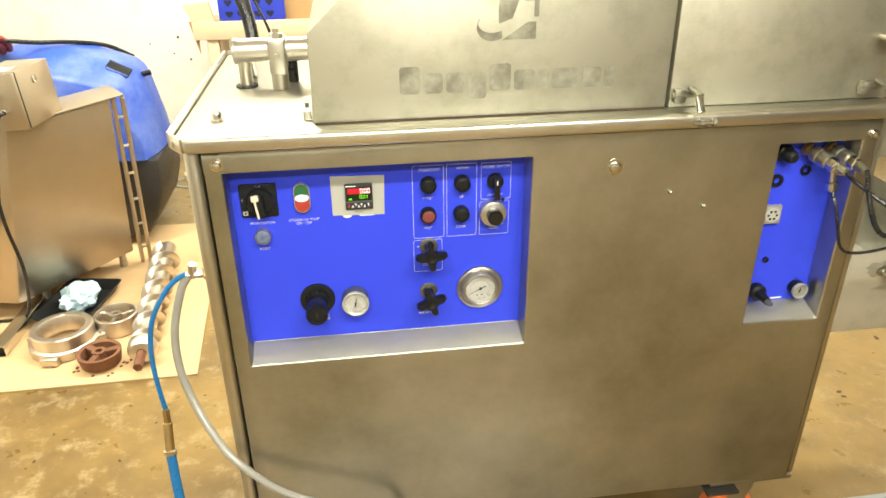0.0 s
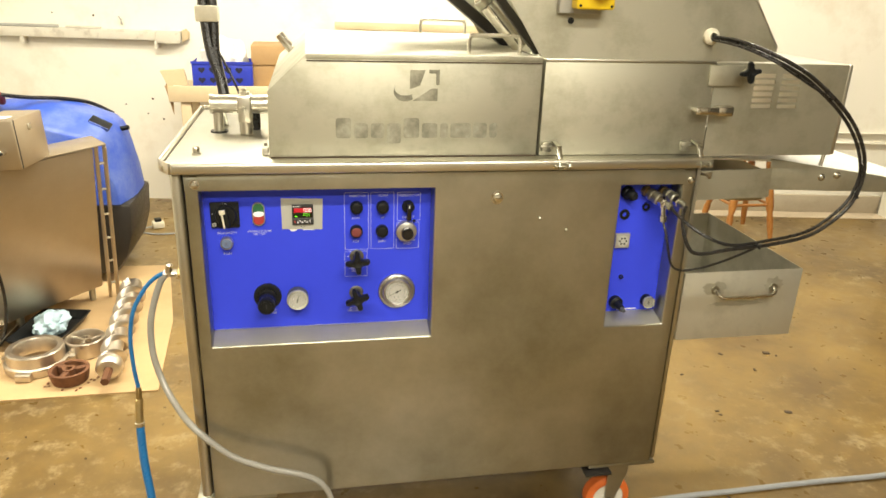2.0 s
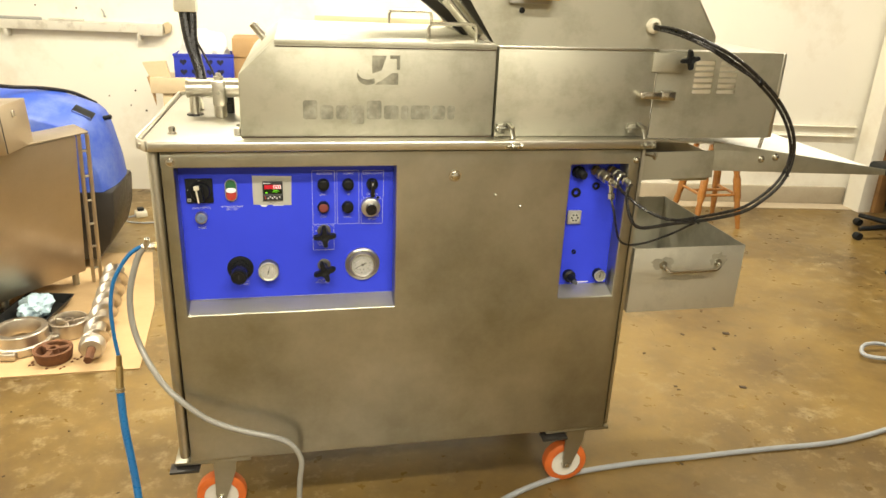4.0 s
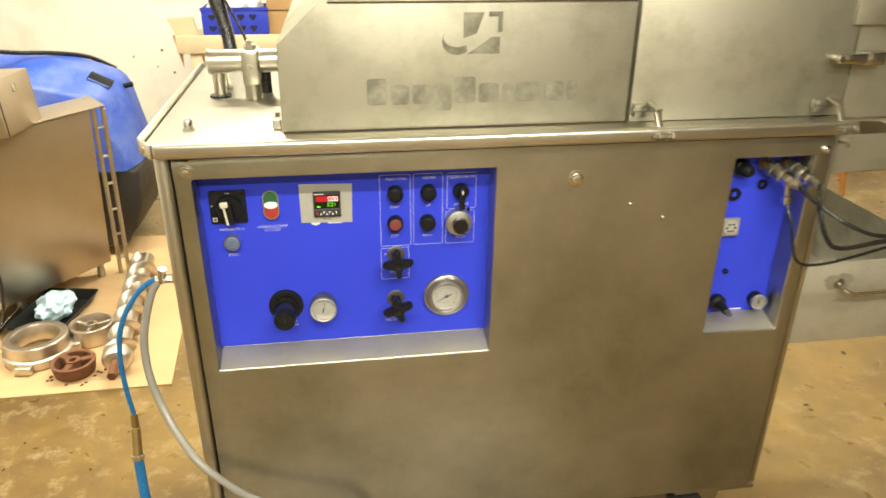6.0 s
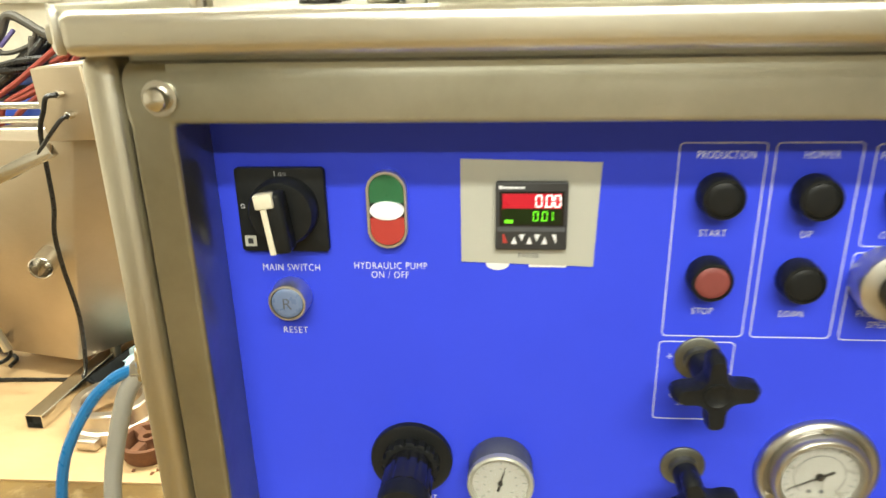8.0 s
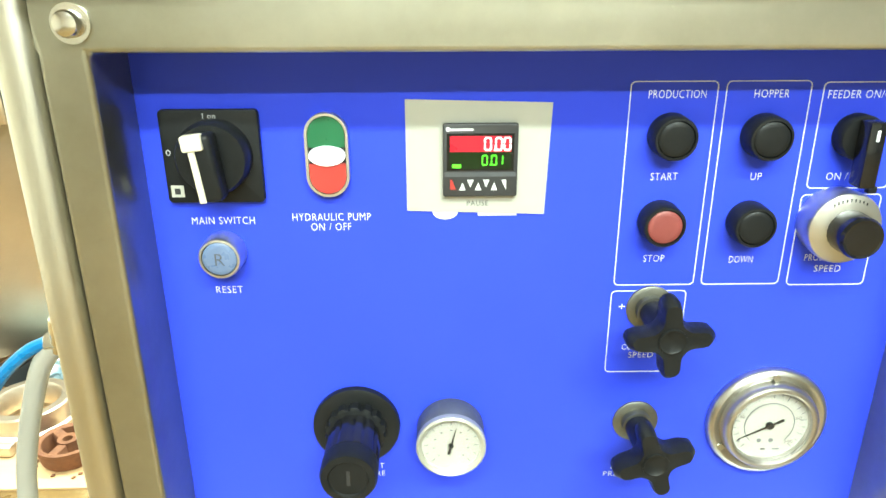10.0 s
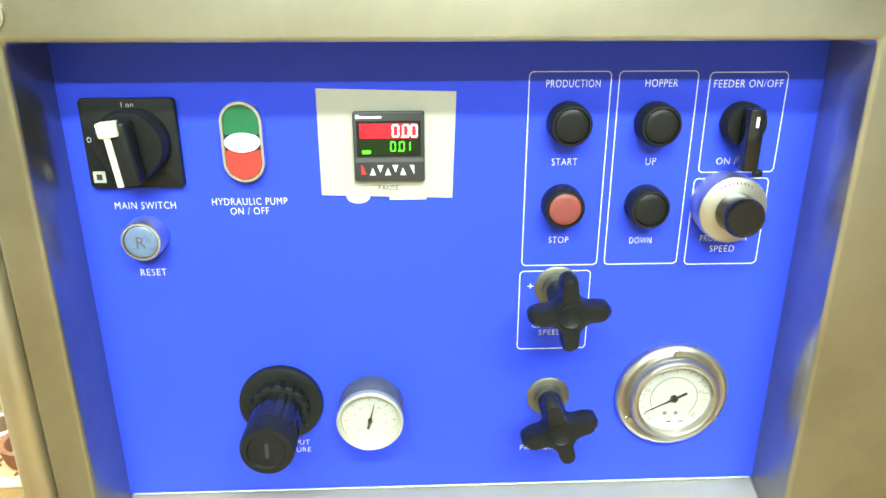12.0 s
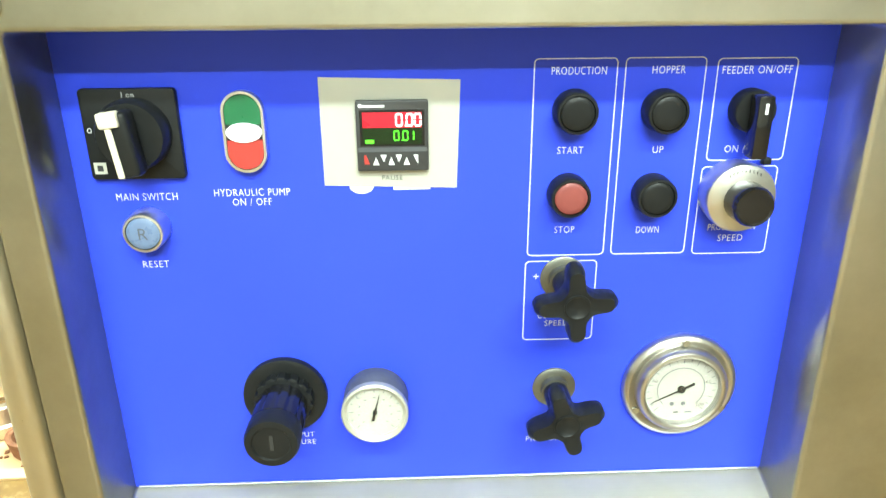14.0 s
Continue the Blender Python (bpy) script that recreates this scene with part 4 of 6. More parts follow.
def small_gauge(x, z, r=0.0250, depth=0.027, needle=100, body=GREY_PLASTIC, at=PANEL):
    g = part("small_gauge", lathe([(0, 0), (r * 0.97, 0), (r, 0.002), (r, depth - 0.006), (r * 0.985, depth - 0.005), (r * 0.985, depth - 0.004)], facing(x, at, z), 48), body, machine, "small round air pressure gauge")
    part("bezel", lathe([(r * 0.985, depth - 0.006), (r * 1.01, depth - 0.005), (r * 1.01, depth), (r * 0.95, depth + 0.0012), (r * 0.86, depth - 0.0005), (r * 0.86, depth - 0.004)], facing(x, at, z), 48), material("bezel_grey", (0.42, 0.42, 0.36), 0.35, 0.2, fine=200), g)
    part("dial", lathe([(0, depth - 0.0035), (r * 0.87, depth - 0.0035)], facing(x, at, z), 40), DIAL, g)
    dial_marks(x, at - depth + 0.0034, z, r * 0.83, g, 225, -45, 13, needle, r * 0.62, r * 0.30, 0.0018)
    if r > 0.02:
        for i in range(9):
            a = radians(225 - 270 * i / 8)
            part("tick", box(x + r * 0.50 * math.cos(a) - 0.0008, at - depth + 0.0033, z + r * 0.50 * math.sin(a) - 0.0004, x + r * 0.50 * math.cos(a) + 0.0008, at - depth + 0.0034, z + r * 0.50 * math.sin(a) + 0.0004), GREY_PLASTIC, g)
        part("glass", lathe([(0, depth - 0.0006), (r * 0.87, depth - 0.0006), (r * 0.87, depth - 0.0014), (0, depth - 0.0014)], facing(x, at, z), 32), GLASS, g).visible_shadow = False


def fluted(x, y, z, prof, flutes, dent, mat, name, parent, label=""):
    bm = bmesh.new()
    n = flutes * 4
    rings = []
    for r, h, d in prof:
        ring = []
        for i in range(n):
            k = 1 - (dent * d if i % 4 == 0 else 0)
            ring.append(bm.verts.new(facing(x, y, z) @ Vector((r * k * math.cos(2 * math.pi * i / n), r * k * math.sin(2 * math.pi * i / n), h))))
        rings.append(ring)
    for a, b in zip(rings, rings[1:]):
        for i in range(n):
            bm.faces.new((a[i], a[(i + 1) % n], b[(i + 1) % n], b[i]))
    bm.faces.new(rings[0])
    bm.faces.new(rings[-1])
    return part(name, bm, mat, parent, label, angle=28)


def regulator(x, z):
    r = part("air_regulator", lathe([(0, 0), (0.0320, 0), (0.0325, 0.002), (0.0320, 0.0055), (0.0295, 0.0065), (0.022, 0.0065), (0, 0.0065)], facing(x, PANEL, z), 48), BLACK, machine, "black air regulator with a fluted knob")
    fluted(x, PANEL - 0.0064, z, ((0.0225, 0, 1), (0.0225, 0.008, 1), (0.0205, 0.009, 0)), 14, 0.10, BLACK, "lock_ring", r)
    fluted(x, PANEL - 0.0153, z, ((0.0180, 0, 1), (0.0190, 0.006, 1), (0.0192, 0.032, 1), (0.0185, 0.0335, 1)), 12, 0.06, BLACK_GLOSS, "knob", r)
    part("knob_end", lathe([(0, 0.0335), (0.0184, 0.0335), (0.0196, 0.035), (0.0196, 0.047), (0.0184, 0.050), (0.014, 0.0505), (0.013, 0.0490), (0, 0.0487)], facing(x, PANEL - 0.0153, z), 40), BLACK, r)
    part("slot", box(x - 0.0012, PANEL - 0.0643, z - 0.006, x + 0.0012, PANEL - 0.0638, z + 0.006), DARK_GREY, r)


def panel_seams():
    """The pale bead of sealant along the panel."""
    part("sealant_bead", box(R1[0] + 0.003, PANEL - 0.0022, R1[1] + 0.0205, R1[2] - 0.003, PANEL - 0.0002, R1[1] + 0.0216, 0.0004, 1), SILL, machine)


def valve_grip(x, z, reach, lean, plate=True):
    v = part("control_valve", lathe([(0, 0), (0.0170, 0), (0.0170, 0.0015), (0.0160, 0.0022), (0.0110, 0.0024), (0.0110, 0.008), (0, 0.009)], facing(x, PANEL, z), 36), material("zinc_plate", (0.22, 0.22, 0.19), 0.5, 1.0, (0.13, 0.13, 0.11), 60, fine=200), machine, "hydraulic valve with a black star grip")
    part("stem", rod((x, PANEL - 0.008, z), (x, PANEL - reach, z), 0.0095, 20), BLACK, v)
    star_grip(x, PANEL - reach, z, 0.0288, BLACK, v, 0.017, lean)


panel_seams()
main_switch(-0.0722, 1.0048)
double_button(0.0018, 1.0055)
controller()
push_button(0.2240, 1.0165, BLACK, "black start push button")
push_button(0.2230, 0.9580, RED_DULL, "black push button with a dull red cap")
push_button(0.2850, 1.0160, BLACK, "black hopper-up push button")
push_button(0.2835, 0.9570, BLACK, "black hopper-down push button")
push_button(-0.0720, 0.9385, LENS_BLUE, "pale blue reset push button in a steel ring", CHROME, "R")
selector(0.3455, 1.0155)
turns_counter(0.3408, 0.9572)
valve_grip(0.2235, 0.8925, 0.036, 4)
valve_grip(0.2215, 0.7985, 0.038, 18)
big_gauge(0.3205, 0.7985)
small_gauge(0.0815, 0.7955, needle=76)
regulator(0.0115, 0.7990)

# ---- service panel at the other end ----
service = part("service_panel", box(R2[0] - 0.006, PANEL, R2[1] - 0.01, R2[2] + 0.006, PANEL + 0.002, R2[3] + 0.006), BLUE, machine, "royal blue recessed service panel with couplings")


def service_fittings():
    sock = part("socket", box(0.875, PANEL - 0.010, 0.894, 0.914, PANEL, 0.933, 0.003), material("socket_grey", (0.45, 0.44, 0.40), 0.4, 0.4, fine=200), machine, "square grey multi-pin socket")
    part("insert", lathe([(0, 0.0102), (0.0150, 0.0102), (0.0150, 0.0118), (0, 0.0118)], facing(0.8945, PANEL, 0.9135), 28), PLATE_GREY, sock)
    for i in range(6):
        a = 2 * math.pi * i / 6
        part("pin_hole", lathe([(0, 0), (0.0026, 0), (0.0026, 0.0004), (0, 0.0004)], facing(0.8945 + 0.0085 * math.cos(a), PANEL - 0.0118, 0.9135 + 0.0085 * math.sin(a)), 12), BLACK, sock)
    small_gauge(0.985, 0.742, 0.0165, 0.022, 80, BLACK)
    r = part("flow_valve", lathe([(0, 0), (0.016, 0), (0.017, 0.003), (0.017, 0.016), (0.011, 0.02), (0.009, 0.034), (0.008, 0.05), (0, 0.052)], facing(0.897, PANEL, 0.742), 28), BLACK, machine, "small black flow control knob")
    part("tip", lathe([(0, 0.05), (0.0065, 0.05), (0.005, 0.062), (0, 0.063)], facing(0.897, PANEL, 0.742), 16), GREY_PLASTIC, r)
    for x, z, rad in ((0.894, 0.982, 0.013), (0.949, 1.000, 0.010), (0.906, 0.811, 0.006)):
        part("port", lathe([(rad * 0.45, 0.001), (rad * 0.5, 0.004), (rad, 0.004), (rad, 0)], facing(x, PANEL, z), 20), BLACK, machine)
    part("caption", box(0.905, PANEL - 0.0004, 0.716, 0.960, PANEL, 0.7195), WHITE_PRINT, service)
    part("cable_gland", lathe([(0, 0), (0.017, 0), (0.017, 0.010), (0.014, 0.013), (0.012, 0.030), (0.009, 0.034), (0, 0.034)], along((0.893, PANEL, 1.040), (0.905, PANEL - 0.05, 1.034)), 20), BLACK, machine, "black plastic cable gland")
    # hydraulic couplings: nipple, knurled sleeve, collar and hose nut
    for p0, p1 in (((0.940, PANEL, 1.045), (0.974, PANEL - 0.080, 1.022)), ((0.986, PANEL, 1.043), (1.010, PANEL - 0.090, 1.024))):
        m = along(p0, p1)
        c = part("coupling", lathe([(0, 0), (0.014, 0), (0.014, 0.008), (0.0095, 0.010), (0.0095, 0.020), (0, 0.020)], m, 6), BRASS, machine, "brass and steel hydraulic coupling")
        part("sleeve", lathe([(0, 0.018), (0.0135, 0.018), (0.0150, 0.020), (0.0150, 0.030), (0.0125, 0.032), (0.0125, 0.036), (0.0150, 0.038), (0.0150, 0.050), (0.0120, 0.053), (0, 0.053)], m, 24), STEEL, c)
        part("nut", lathe([(0, 0.052), (0.0125, 0.052), (0.0125, 0.066), (0.0100, 0.068), (0, 0.068)], m, 6), STEEL_BRIGHT, c)
        part("ferrule", lathe([(0, 0.067), (0.0090, 0.067), (0.0085, 0.088), (0.0060, 0.090), (0, 0.090)], m, 16), STEEL, c)
    t = part("tee_fitting", lathe([(0, 0), (0.010, 0), (0.010, 0.010), (0.007, 0.012), (0.007, 0.030), (0.010, 0.032), (0.010, 0.046), (0.006, 0.050), (0, 0.050)], along((0.966, PANEL - 0.052, 1.026), (0.970, PANEL - 0.060, 0.972)), 8), STEEL_BRIGHT, machine, "small steel tee fitting")
    part("nut", rod((0.960, PANEL - 0.062, 1.030), (0.980, PANEL - 0.062, 1.018), 0.010, 6), STEEL_BRIGHT, t)


service_fittings()


# ---- pipework on the table ----
def pipework():
    """The inlet pipe, low over the table on two legs, with a clamp block."""
    z = 1.205
    p = part("inlet_pipe", rod((-0.120, 1.57, z), (0.034, 1.57, z), 0.0235, 28), STEEL_V, machine, "bright steel inlet pipe on two legs")
    part("leg", rod((-0.106, 1.57, 1.134), (-0.106, 1.57, z - 0.018), 0.0125, 20), STEEL_V, p)
    part("foot", lathe([(0, 0), (0.022, 0), (0.022, 0.004), (0, 0.004)], pose(-0.106, 1.57, 1.134), 20), RUBBER, p)
    part("leg", rod((-0.036, 1.54, 1.134), (-0.036, 1.54, z - 0.005), 0.0165, 20), STEEL_V, p)
    part("leg", rod((-0.016, 1.60, 1.134), (-0.016, 1.60, z - 0.016), 0.0120, 20), RUBBER, p, "dark rubber-sleeved leg")
    part("leg", rod((-0.100, 1.66, 1.134), (-0.100, 1.60, z - 0.016), 0.008, 14), STEEL, p)
    part("clamp", box(-0.053, 1.522, z - 0.040, -0.021, 1.590, z + 0.026, 0.004), STEEL_V, p)
    part("clamp_neck", rod((-0.037, 1.55, z + 0.026), (-0.037, 1.55, z + 0.036), 0.013, 6), STEEL_V, p)
    part("clamp_bolt", rod((-0.037, 1.55, z + 0.036), (-0.037, 1.55, z + 0.044), 0.007, 6), STEEL_V, p)
    part("set_screw", rod((-0.037, 1.523, z - 0.004), (-0.037, 1.514, z - 0.004), 0.006, 6), STEEL, p)
    part("end_rim", lathe([(0.0205, 0), (0.0255, 0), (0.0255, 0.006), (0.0205, 0.006)], along((-0.123, 1.57, z), (0, 1.57, z)), 28), STEEL_V, p)
    part("bracket", box(0.016, 1.30, 1.135, 0.030, 1.322, 1.152, 0.002), STEEL_V, machine)
    part("lug", rod((0.020, 1.37, 1.134), (0.020, 1.37, 1.148), 0.004, 8), STEEL, machine)


pipework()


def faded_print():
    """The worn maker's mark, as plain bars and shapes."""
    y0, y1 = 1.2744, 1.2750
    z0, tall, low, x = 1.1785, 0.0455, 0.034, 0.180
    for w, h, drop in ((0.040, tall, 0), (0.038, low, 0), (0.036, low, 0), (0.038, low, 0.012), (0.042, tall, 0), (0.042, low, 0), (0.024, low, 0), (0.054, low, 0), (0.038, low, 0), (0.024, low, 0)):
        part("faded_bar", prism(rounded(x, z0 - drop, x + w - 0.006, z0 + h, 0.006, 3), y0, y1), FADED_MARK, machine, "worn grey bar of faded print")
        x += w
    shapes = ([(0.345, 1.288), (0.368, 1.296), (0.380, 1.330), (0.345, 1.330)], [(0.352, 1.2625), (0.408, 1.2625), (0.408, 1.290), (0.394, 1.290)],
              [(0.388, 1.331), (0.412, 1.331), (0.412, 1.298), (0.404, 1.298), (0.404, 1.323), (0.388, 1.323)],
              [(0.335 + 0.026 * math.cos(a), 1.283 + 0.022 * math.sin(a)) for a in (radians(150 + 10 * i) for i in range(17))] + [(0.335 + 0.024 * math.cos(a), 1.290 + 0.016 * math.sin(a)) for a in (radians(310 - 10 * i) for i in range(17))])
    for shape in shapes:
        part("faded_emblem", prism(shape, y0, y1), FADED_MARK, machine, "worn grey shape of a faded emblem")


faded_print()


# ---- catch bin, hoses and cables about the machine ----
def catch_bin():
    b = thing("catch_bin", (1.28, 1.55, 0.60), "open stainless steel catch drawer hung beside the machine", "drawer")
    x0, x1, y0, y1, z0, z1 = 1.103, 1.455, 1.300, 1.80, 0.600, 0.802
    part("front", box(x0, y0, z0, x1, y0 + 0.004, z1, 0.001), BIN_STEEL, b)
    part("back", box(x0, y1, z0, x1, y1 + 0.003, z1), BIN_STEEL, b)
    part("side", box(x0, y0 + 0.004, z0, x0 + 0.003, y1, z1), BIN_STEEL, b)
    part("side", box(x1 - 0.003, y0 + 0.004, z0, x1, y1, z1), BIN_STEEL, b)
    part("bottom", box(x0 + 0.003, y0 + 0.004, z0, x1 - 0.003, y1, z0 + 0.003), BIN_STEEL, b)
    rng = random.Random(5)
    for cx, cz, rx, rz in ((1.196, 0.752, 0.034, 0.020), (1.376, 0.757, 0.026, 0.024), (1.270, 0.706, 0.085, 0.007)):
        edge = []
        for k in range(22):
            a, wob = 2 * math.pi * k / 22, 1 + rng.uniform(-0.22, 0.22)
            edge.append((cx + rx * wob * math.cos(a), cz + rz * wob * math.sin(a)))
        part("grime_mark", prism(edge, y0 - 0.0003, y0 + 0.001), GRIME, b, "dark hand-worn smudge on the steel")
    part("hanger", box(1.0505, 1.45, 0.765, x0, 1.75, 0.785), STEEL, b)
    z = 0.736
    pts = [(1.198, y0, z + 0.014), (1.200, y0 - 0.014, z + 0.008), (1.212, y0 - 0.022, z), (1.24, y0 - 0.024, z - 0.001), (1.34, y0 - 0.024, z), (1.362, y0 - 0.022, z + 0.004), (1.374, y0 - 0.012, z + 0.010), (1.374, y0, z + 0.014)]
    part("handle", hose(pts, 0.0055, 10, 5), STEEL_BRIGHT, b)
    for hx in (1.198, 1.374):
        part("boss", lathe([(0, 0), (0.012, 0), (0.012, 0.003), (0, 0.004)], facing(hx, y0, z + 0.014), 20), STEEL, b)


def flexible(name, pts, r, mat, label, category="hose", at=None, **kw):
    t = thing(name, at or pts[-1], label, category)
    part("tube" if category == "hose" else "wire", hose(pts, r, **kw), mat, t)
    return t


def air_lines():
    c = part("side_fitting", rod((-0.170, 1.310, 0.853), (-0.226, 1.310, 0.853), 0.009, 6), STEEL_BRIGHT, machine, "steel air fitting on the machine's side")
    part("nut", rod((-0.180, 1.310, 0.853), (-0.194, 1.310, 0.853), 0.013, 6), BRASS, c)
    part("elbow", rod((-0.216, 1.310, 0.846), (-0.210, 1.305, 0.876), 0.008, 12), STEEL_BRIGHT, c)
    t = flexible("blue_air_hose", [(-0.222, 1.309, 0.855), (-0.243, 1.307, 0.845), (-0.270, 1.305, 0.818), (-0.302, 1.303, 0.761), (-0.316, 1.302, 0.691), (-0.317, 1.302, 0.610), (-0.313, 1.303, 0.550)], 0.0050, HOSE_BLUE,
                 "thin blue air hose with a brass coupling", at=(-0.29, 1.2, 0.0))
    part("coupling", rod((-0.313, 1.303, 0.556), (-0.314, 1.299, 0.520), 0.008, 6), BRASS, t)
    part("sleeve", rod((-0.314, 1.299, 0.524), (-0.315, 1.281, 0.468), 0.0095, 18), BRASS, t)
    part("collar", rod((-0.315, 1.281, 0.470), (-0.315, 1.279, 0.458), 0.0125, 18), STEEL_BRIGHT, t)
    part("tube", hose([(-0.315, 1.279, 0.464), (-0.311, 1.260, 0.363), (-0.300, 1.240, 0.269), (-0.288, 1.21, 0.17), (-0.28, 1.15, 0.07), (-0.29, 1.0, 0.016), (-0.40, 0.75, 0.012), (-0.75, 0.45, 0.012), (-1.4, 0.35, 0.012)], 0.0100), HOSE_BLUE, t, "thicker blue hose running to the floor")
    flexible("grey_hose", [(-0.220, 1.310, 0.852), (-0.240, 1.310, 0.820), (-0.266, 1.310, 0.735), (-0.270, 1.305, 0.655), (-0.255, 1.290, 0.588), (-0.220, 1.250, 0.533), (-0.170, 1.205, 0.486), (-0.090, 1.185, 0.418), (-0.007, 1.180, 0.377), (0.078, 1.180, 0.347), (0.121, 1.180, 0.318), (0.145, 1.180, 0.269), (0.140, 1.180, 0.204), (0.13, 1.17, 0.08), (0.11, 1.08, 0.014), (0.02, 0.80, 0.0105)],
             0.0078, HOSE_GREY, "translucent grey braided hose looping down to the floor", seg=14)


def black_lines():
    loop = [(1.052, 1.262, 1.415), (1.072, 1.190, 1.412), (1.108, 1.115, 1.393), (1.175, 1.09, 1.360), (1.242, 1.09, 1.318), (1.305, 1.09, 1.268), (1.352, 1.09, 1.214), (1.379, 1.09, 1.160), (1.385, 1.09, 1.105), (1.370, 1.09, 1.055), (1.330, 1.09, 1.012), (1.273, 1.09, 0.978), (1.18, 1.09, 0.960), (1.086, 1.09, 0.952)]
    flexible("black_hydraulic_hose", loop + [(1.002, 1.09, 0.943), (0.972, 1.095, 0.964), (0.966, 1.12, 1.010), (0.985, 1.155, 1.026), (1.008, 1.188, 1.025)], 0.0045, RUBBER, "black hydraulic hose looping out from the hopper", at=(1.05, 1.25, 1.41))
    second = [(x - 0.003, y + 0.008, z - 0.007 if i < 8 else z + 0.007) for i, (x, y, z) in enumerate(loop)] + [(1.019, 1.12, 0.981), (0.980, 1.165, 1.010), (0.974, 1.198, 1.022)]
    second[0] = (1.053, 1.264, 1.411)
    flexible("black_hydraulic_hose", second, 0.0040, RUBBER, "black hydraulic hose tied beside a thicker one", at=(1.05, 1.26, 1.41))
    thin = [(1.050, 1.264, 1.408), (1.060, 1.19, 1.404), (1.080, 1.14, 1.394), (1.120, 1.11, 1.375), (1.160, 1.10, 1.352), (1.215, 1.092, 1.322), (1.240, 1.088, 1.310)]
    flexible("thin_black_cable", thin, 0.0028, RUBBER, "thin black cable beside the hydraulic hoses", "cable", at=(1.05, 1.26, 1.4))
    flexible("thin_black_cable", [(0.970, 1.216, 0.978), (0.974, 1.20, 0.95), (0.980, 1.19, 0.914), (0.994, 1.19, 0.876), (1.020, 1.19, 0.860), (1.064, 1.18, 0.867), (1.115, 1.15, 0.90), (1.150, 1.10, 0.948)], 0.003, RUBBER, "thin black signal cable hanging below the couplings", "cable", at=(0.96, 1.21, 0.98))
    for p in ((1.255, 1.092, 1.306), (1.378, 1.092, 1.078), (1.150, 1.092, 0.958)):
        part("cable_tie", lathe([(0.010, -0.002), (0.0112, -0.002), (0.0112, 0.002), (0.010, 0.002)], Matrix.Translation(p) @ pose(0, 0, 0, 20, 45, 0), 14), BLACK, machine)


def floor_cable():
    pts = [(0.40, 0.85, 0.009), (0.55, 1.08, 0.009), (0.746, 1.236, 0.009), (0.972, 1.320, 0.009), (1.215, 1.346, 0.009), (1.427, 1.349, 0.009), (1.716, 1.354, 0.009), (1.992, 1.354, 0.009), (2.211, 1.386, 0.009), (2.36, 1.435, 0.009), (2.60, 1.58, 0.009), (2.80, 1.72, 0.009),
           (2.83, 1.83, 0.012), (2.79, 1.92, 0.020), (2.72, 1.965, 0.030), (2.635, 1.96, 0.030), (2.585, 1.905, 0.022), (2.625, 1.866, 0.020), (2.72, 1.842, 0.020), (2.88, 1.84, 0.018), (3.1, 1.80, 0.012), (3.5, 1.5, 0.009)]
    flexible("grey_floor_cable", pts, 0.009, CABLE_GREY, "grey cable trailing over the floor with a loop", "cable", at=(2.0, 1.4, 0))


catch_bin()
air_lines()
black_lines()
floor_cable()


# ---- parts laid out on the sheet ----
def flat_plate(outline, z0, z1):
    """A plate from an (x, y) outline."""
    bm = bmesh.new()
    lo = [bm.verts.new((x, y, z0)) for x, y in outline]
    hi = [bm.verts.new((x, y, z1)) for x, y in outline]
    bm.faces.new(lo)
    bm.faces.new(hi)
    n = len(outline)
    for i in range(n):
        bm.faces.new((lo[i], lo[(i + 1) % n], hi[(i + 1) % n], hi[i]))
    return bm


BOARD = 0.006
board = part("floor_board", flat_plate([(-0.486, 2.200), (-0.53, 2.80), (-0.66, 3.50), (-2.2, 3.55), (-2.2, 2.20), (-1.36, 2.19)], 0.0, BOARD), CARD)
tagged(board, "pale plywood sheet laid on the floor under machine parts", "board")


def hexa(corners):
    """A closed body from its bottom four and top four corners, both in the same turn."""
    bm = bmesh.new()
    v = [bm.verts.new(c) for c in corners]
    for f in ((0, 1, 2, 3), (4, 5, 6, 7), (0, 1, 5, 4), (1, 2, 6, 5), (2, 3, 7, 6), (3, 0, 4, 7)):
        bm.faces.new([v[i] for i in f])
    bmesh.ops.bevel(bm, geom=list(bm.edges), offset=0.006, segments=2, affect="EDGES", profile=0.5)
    return bm


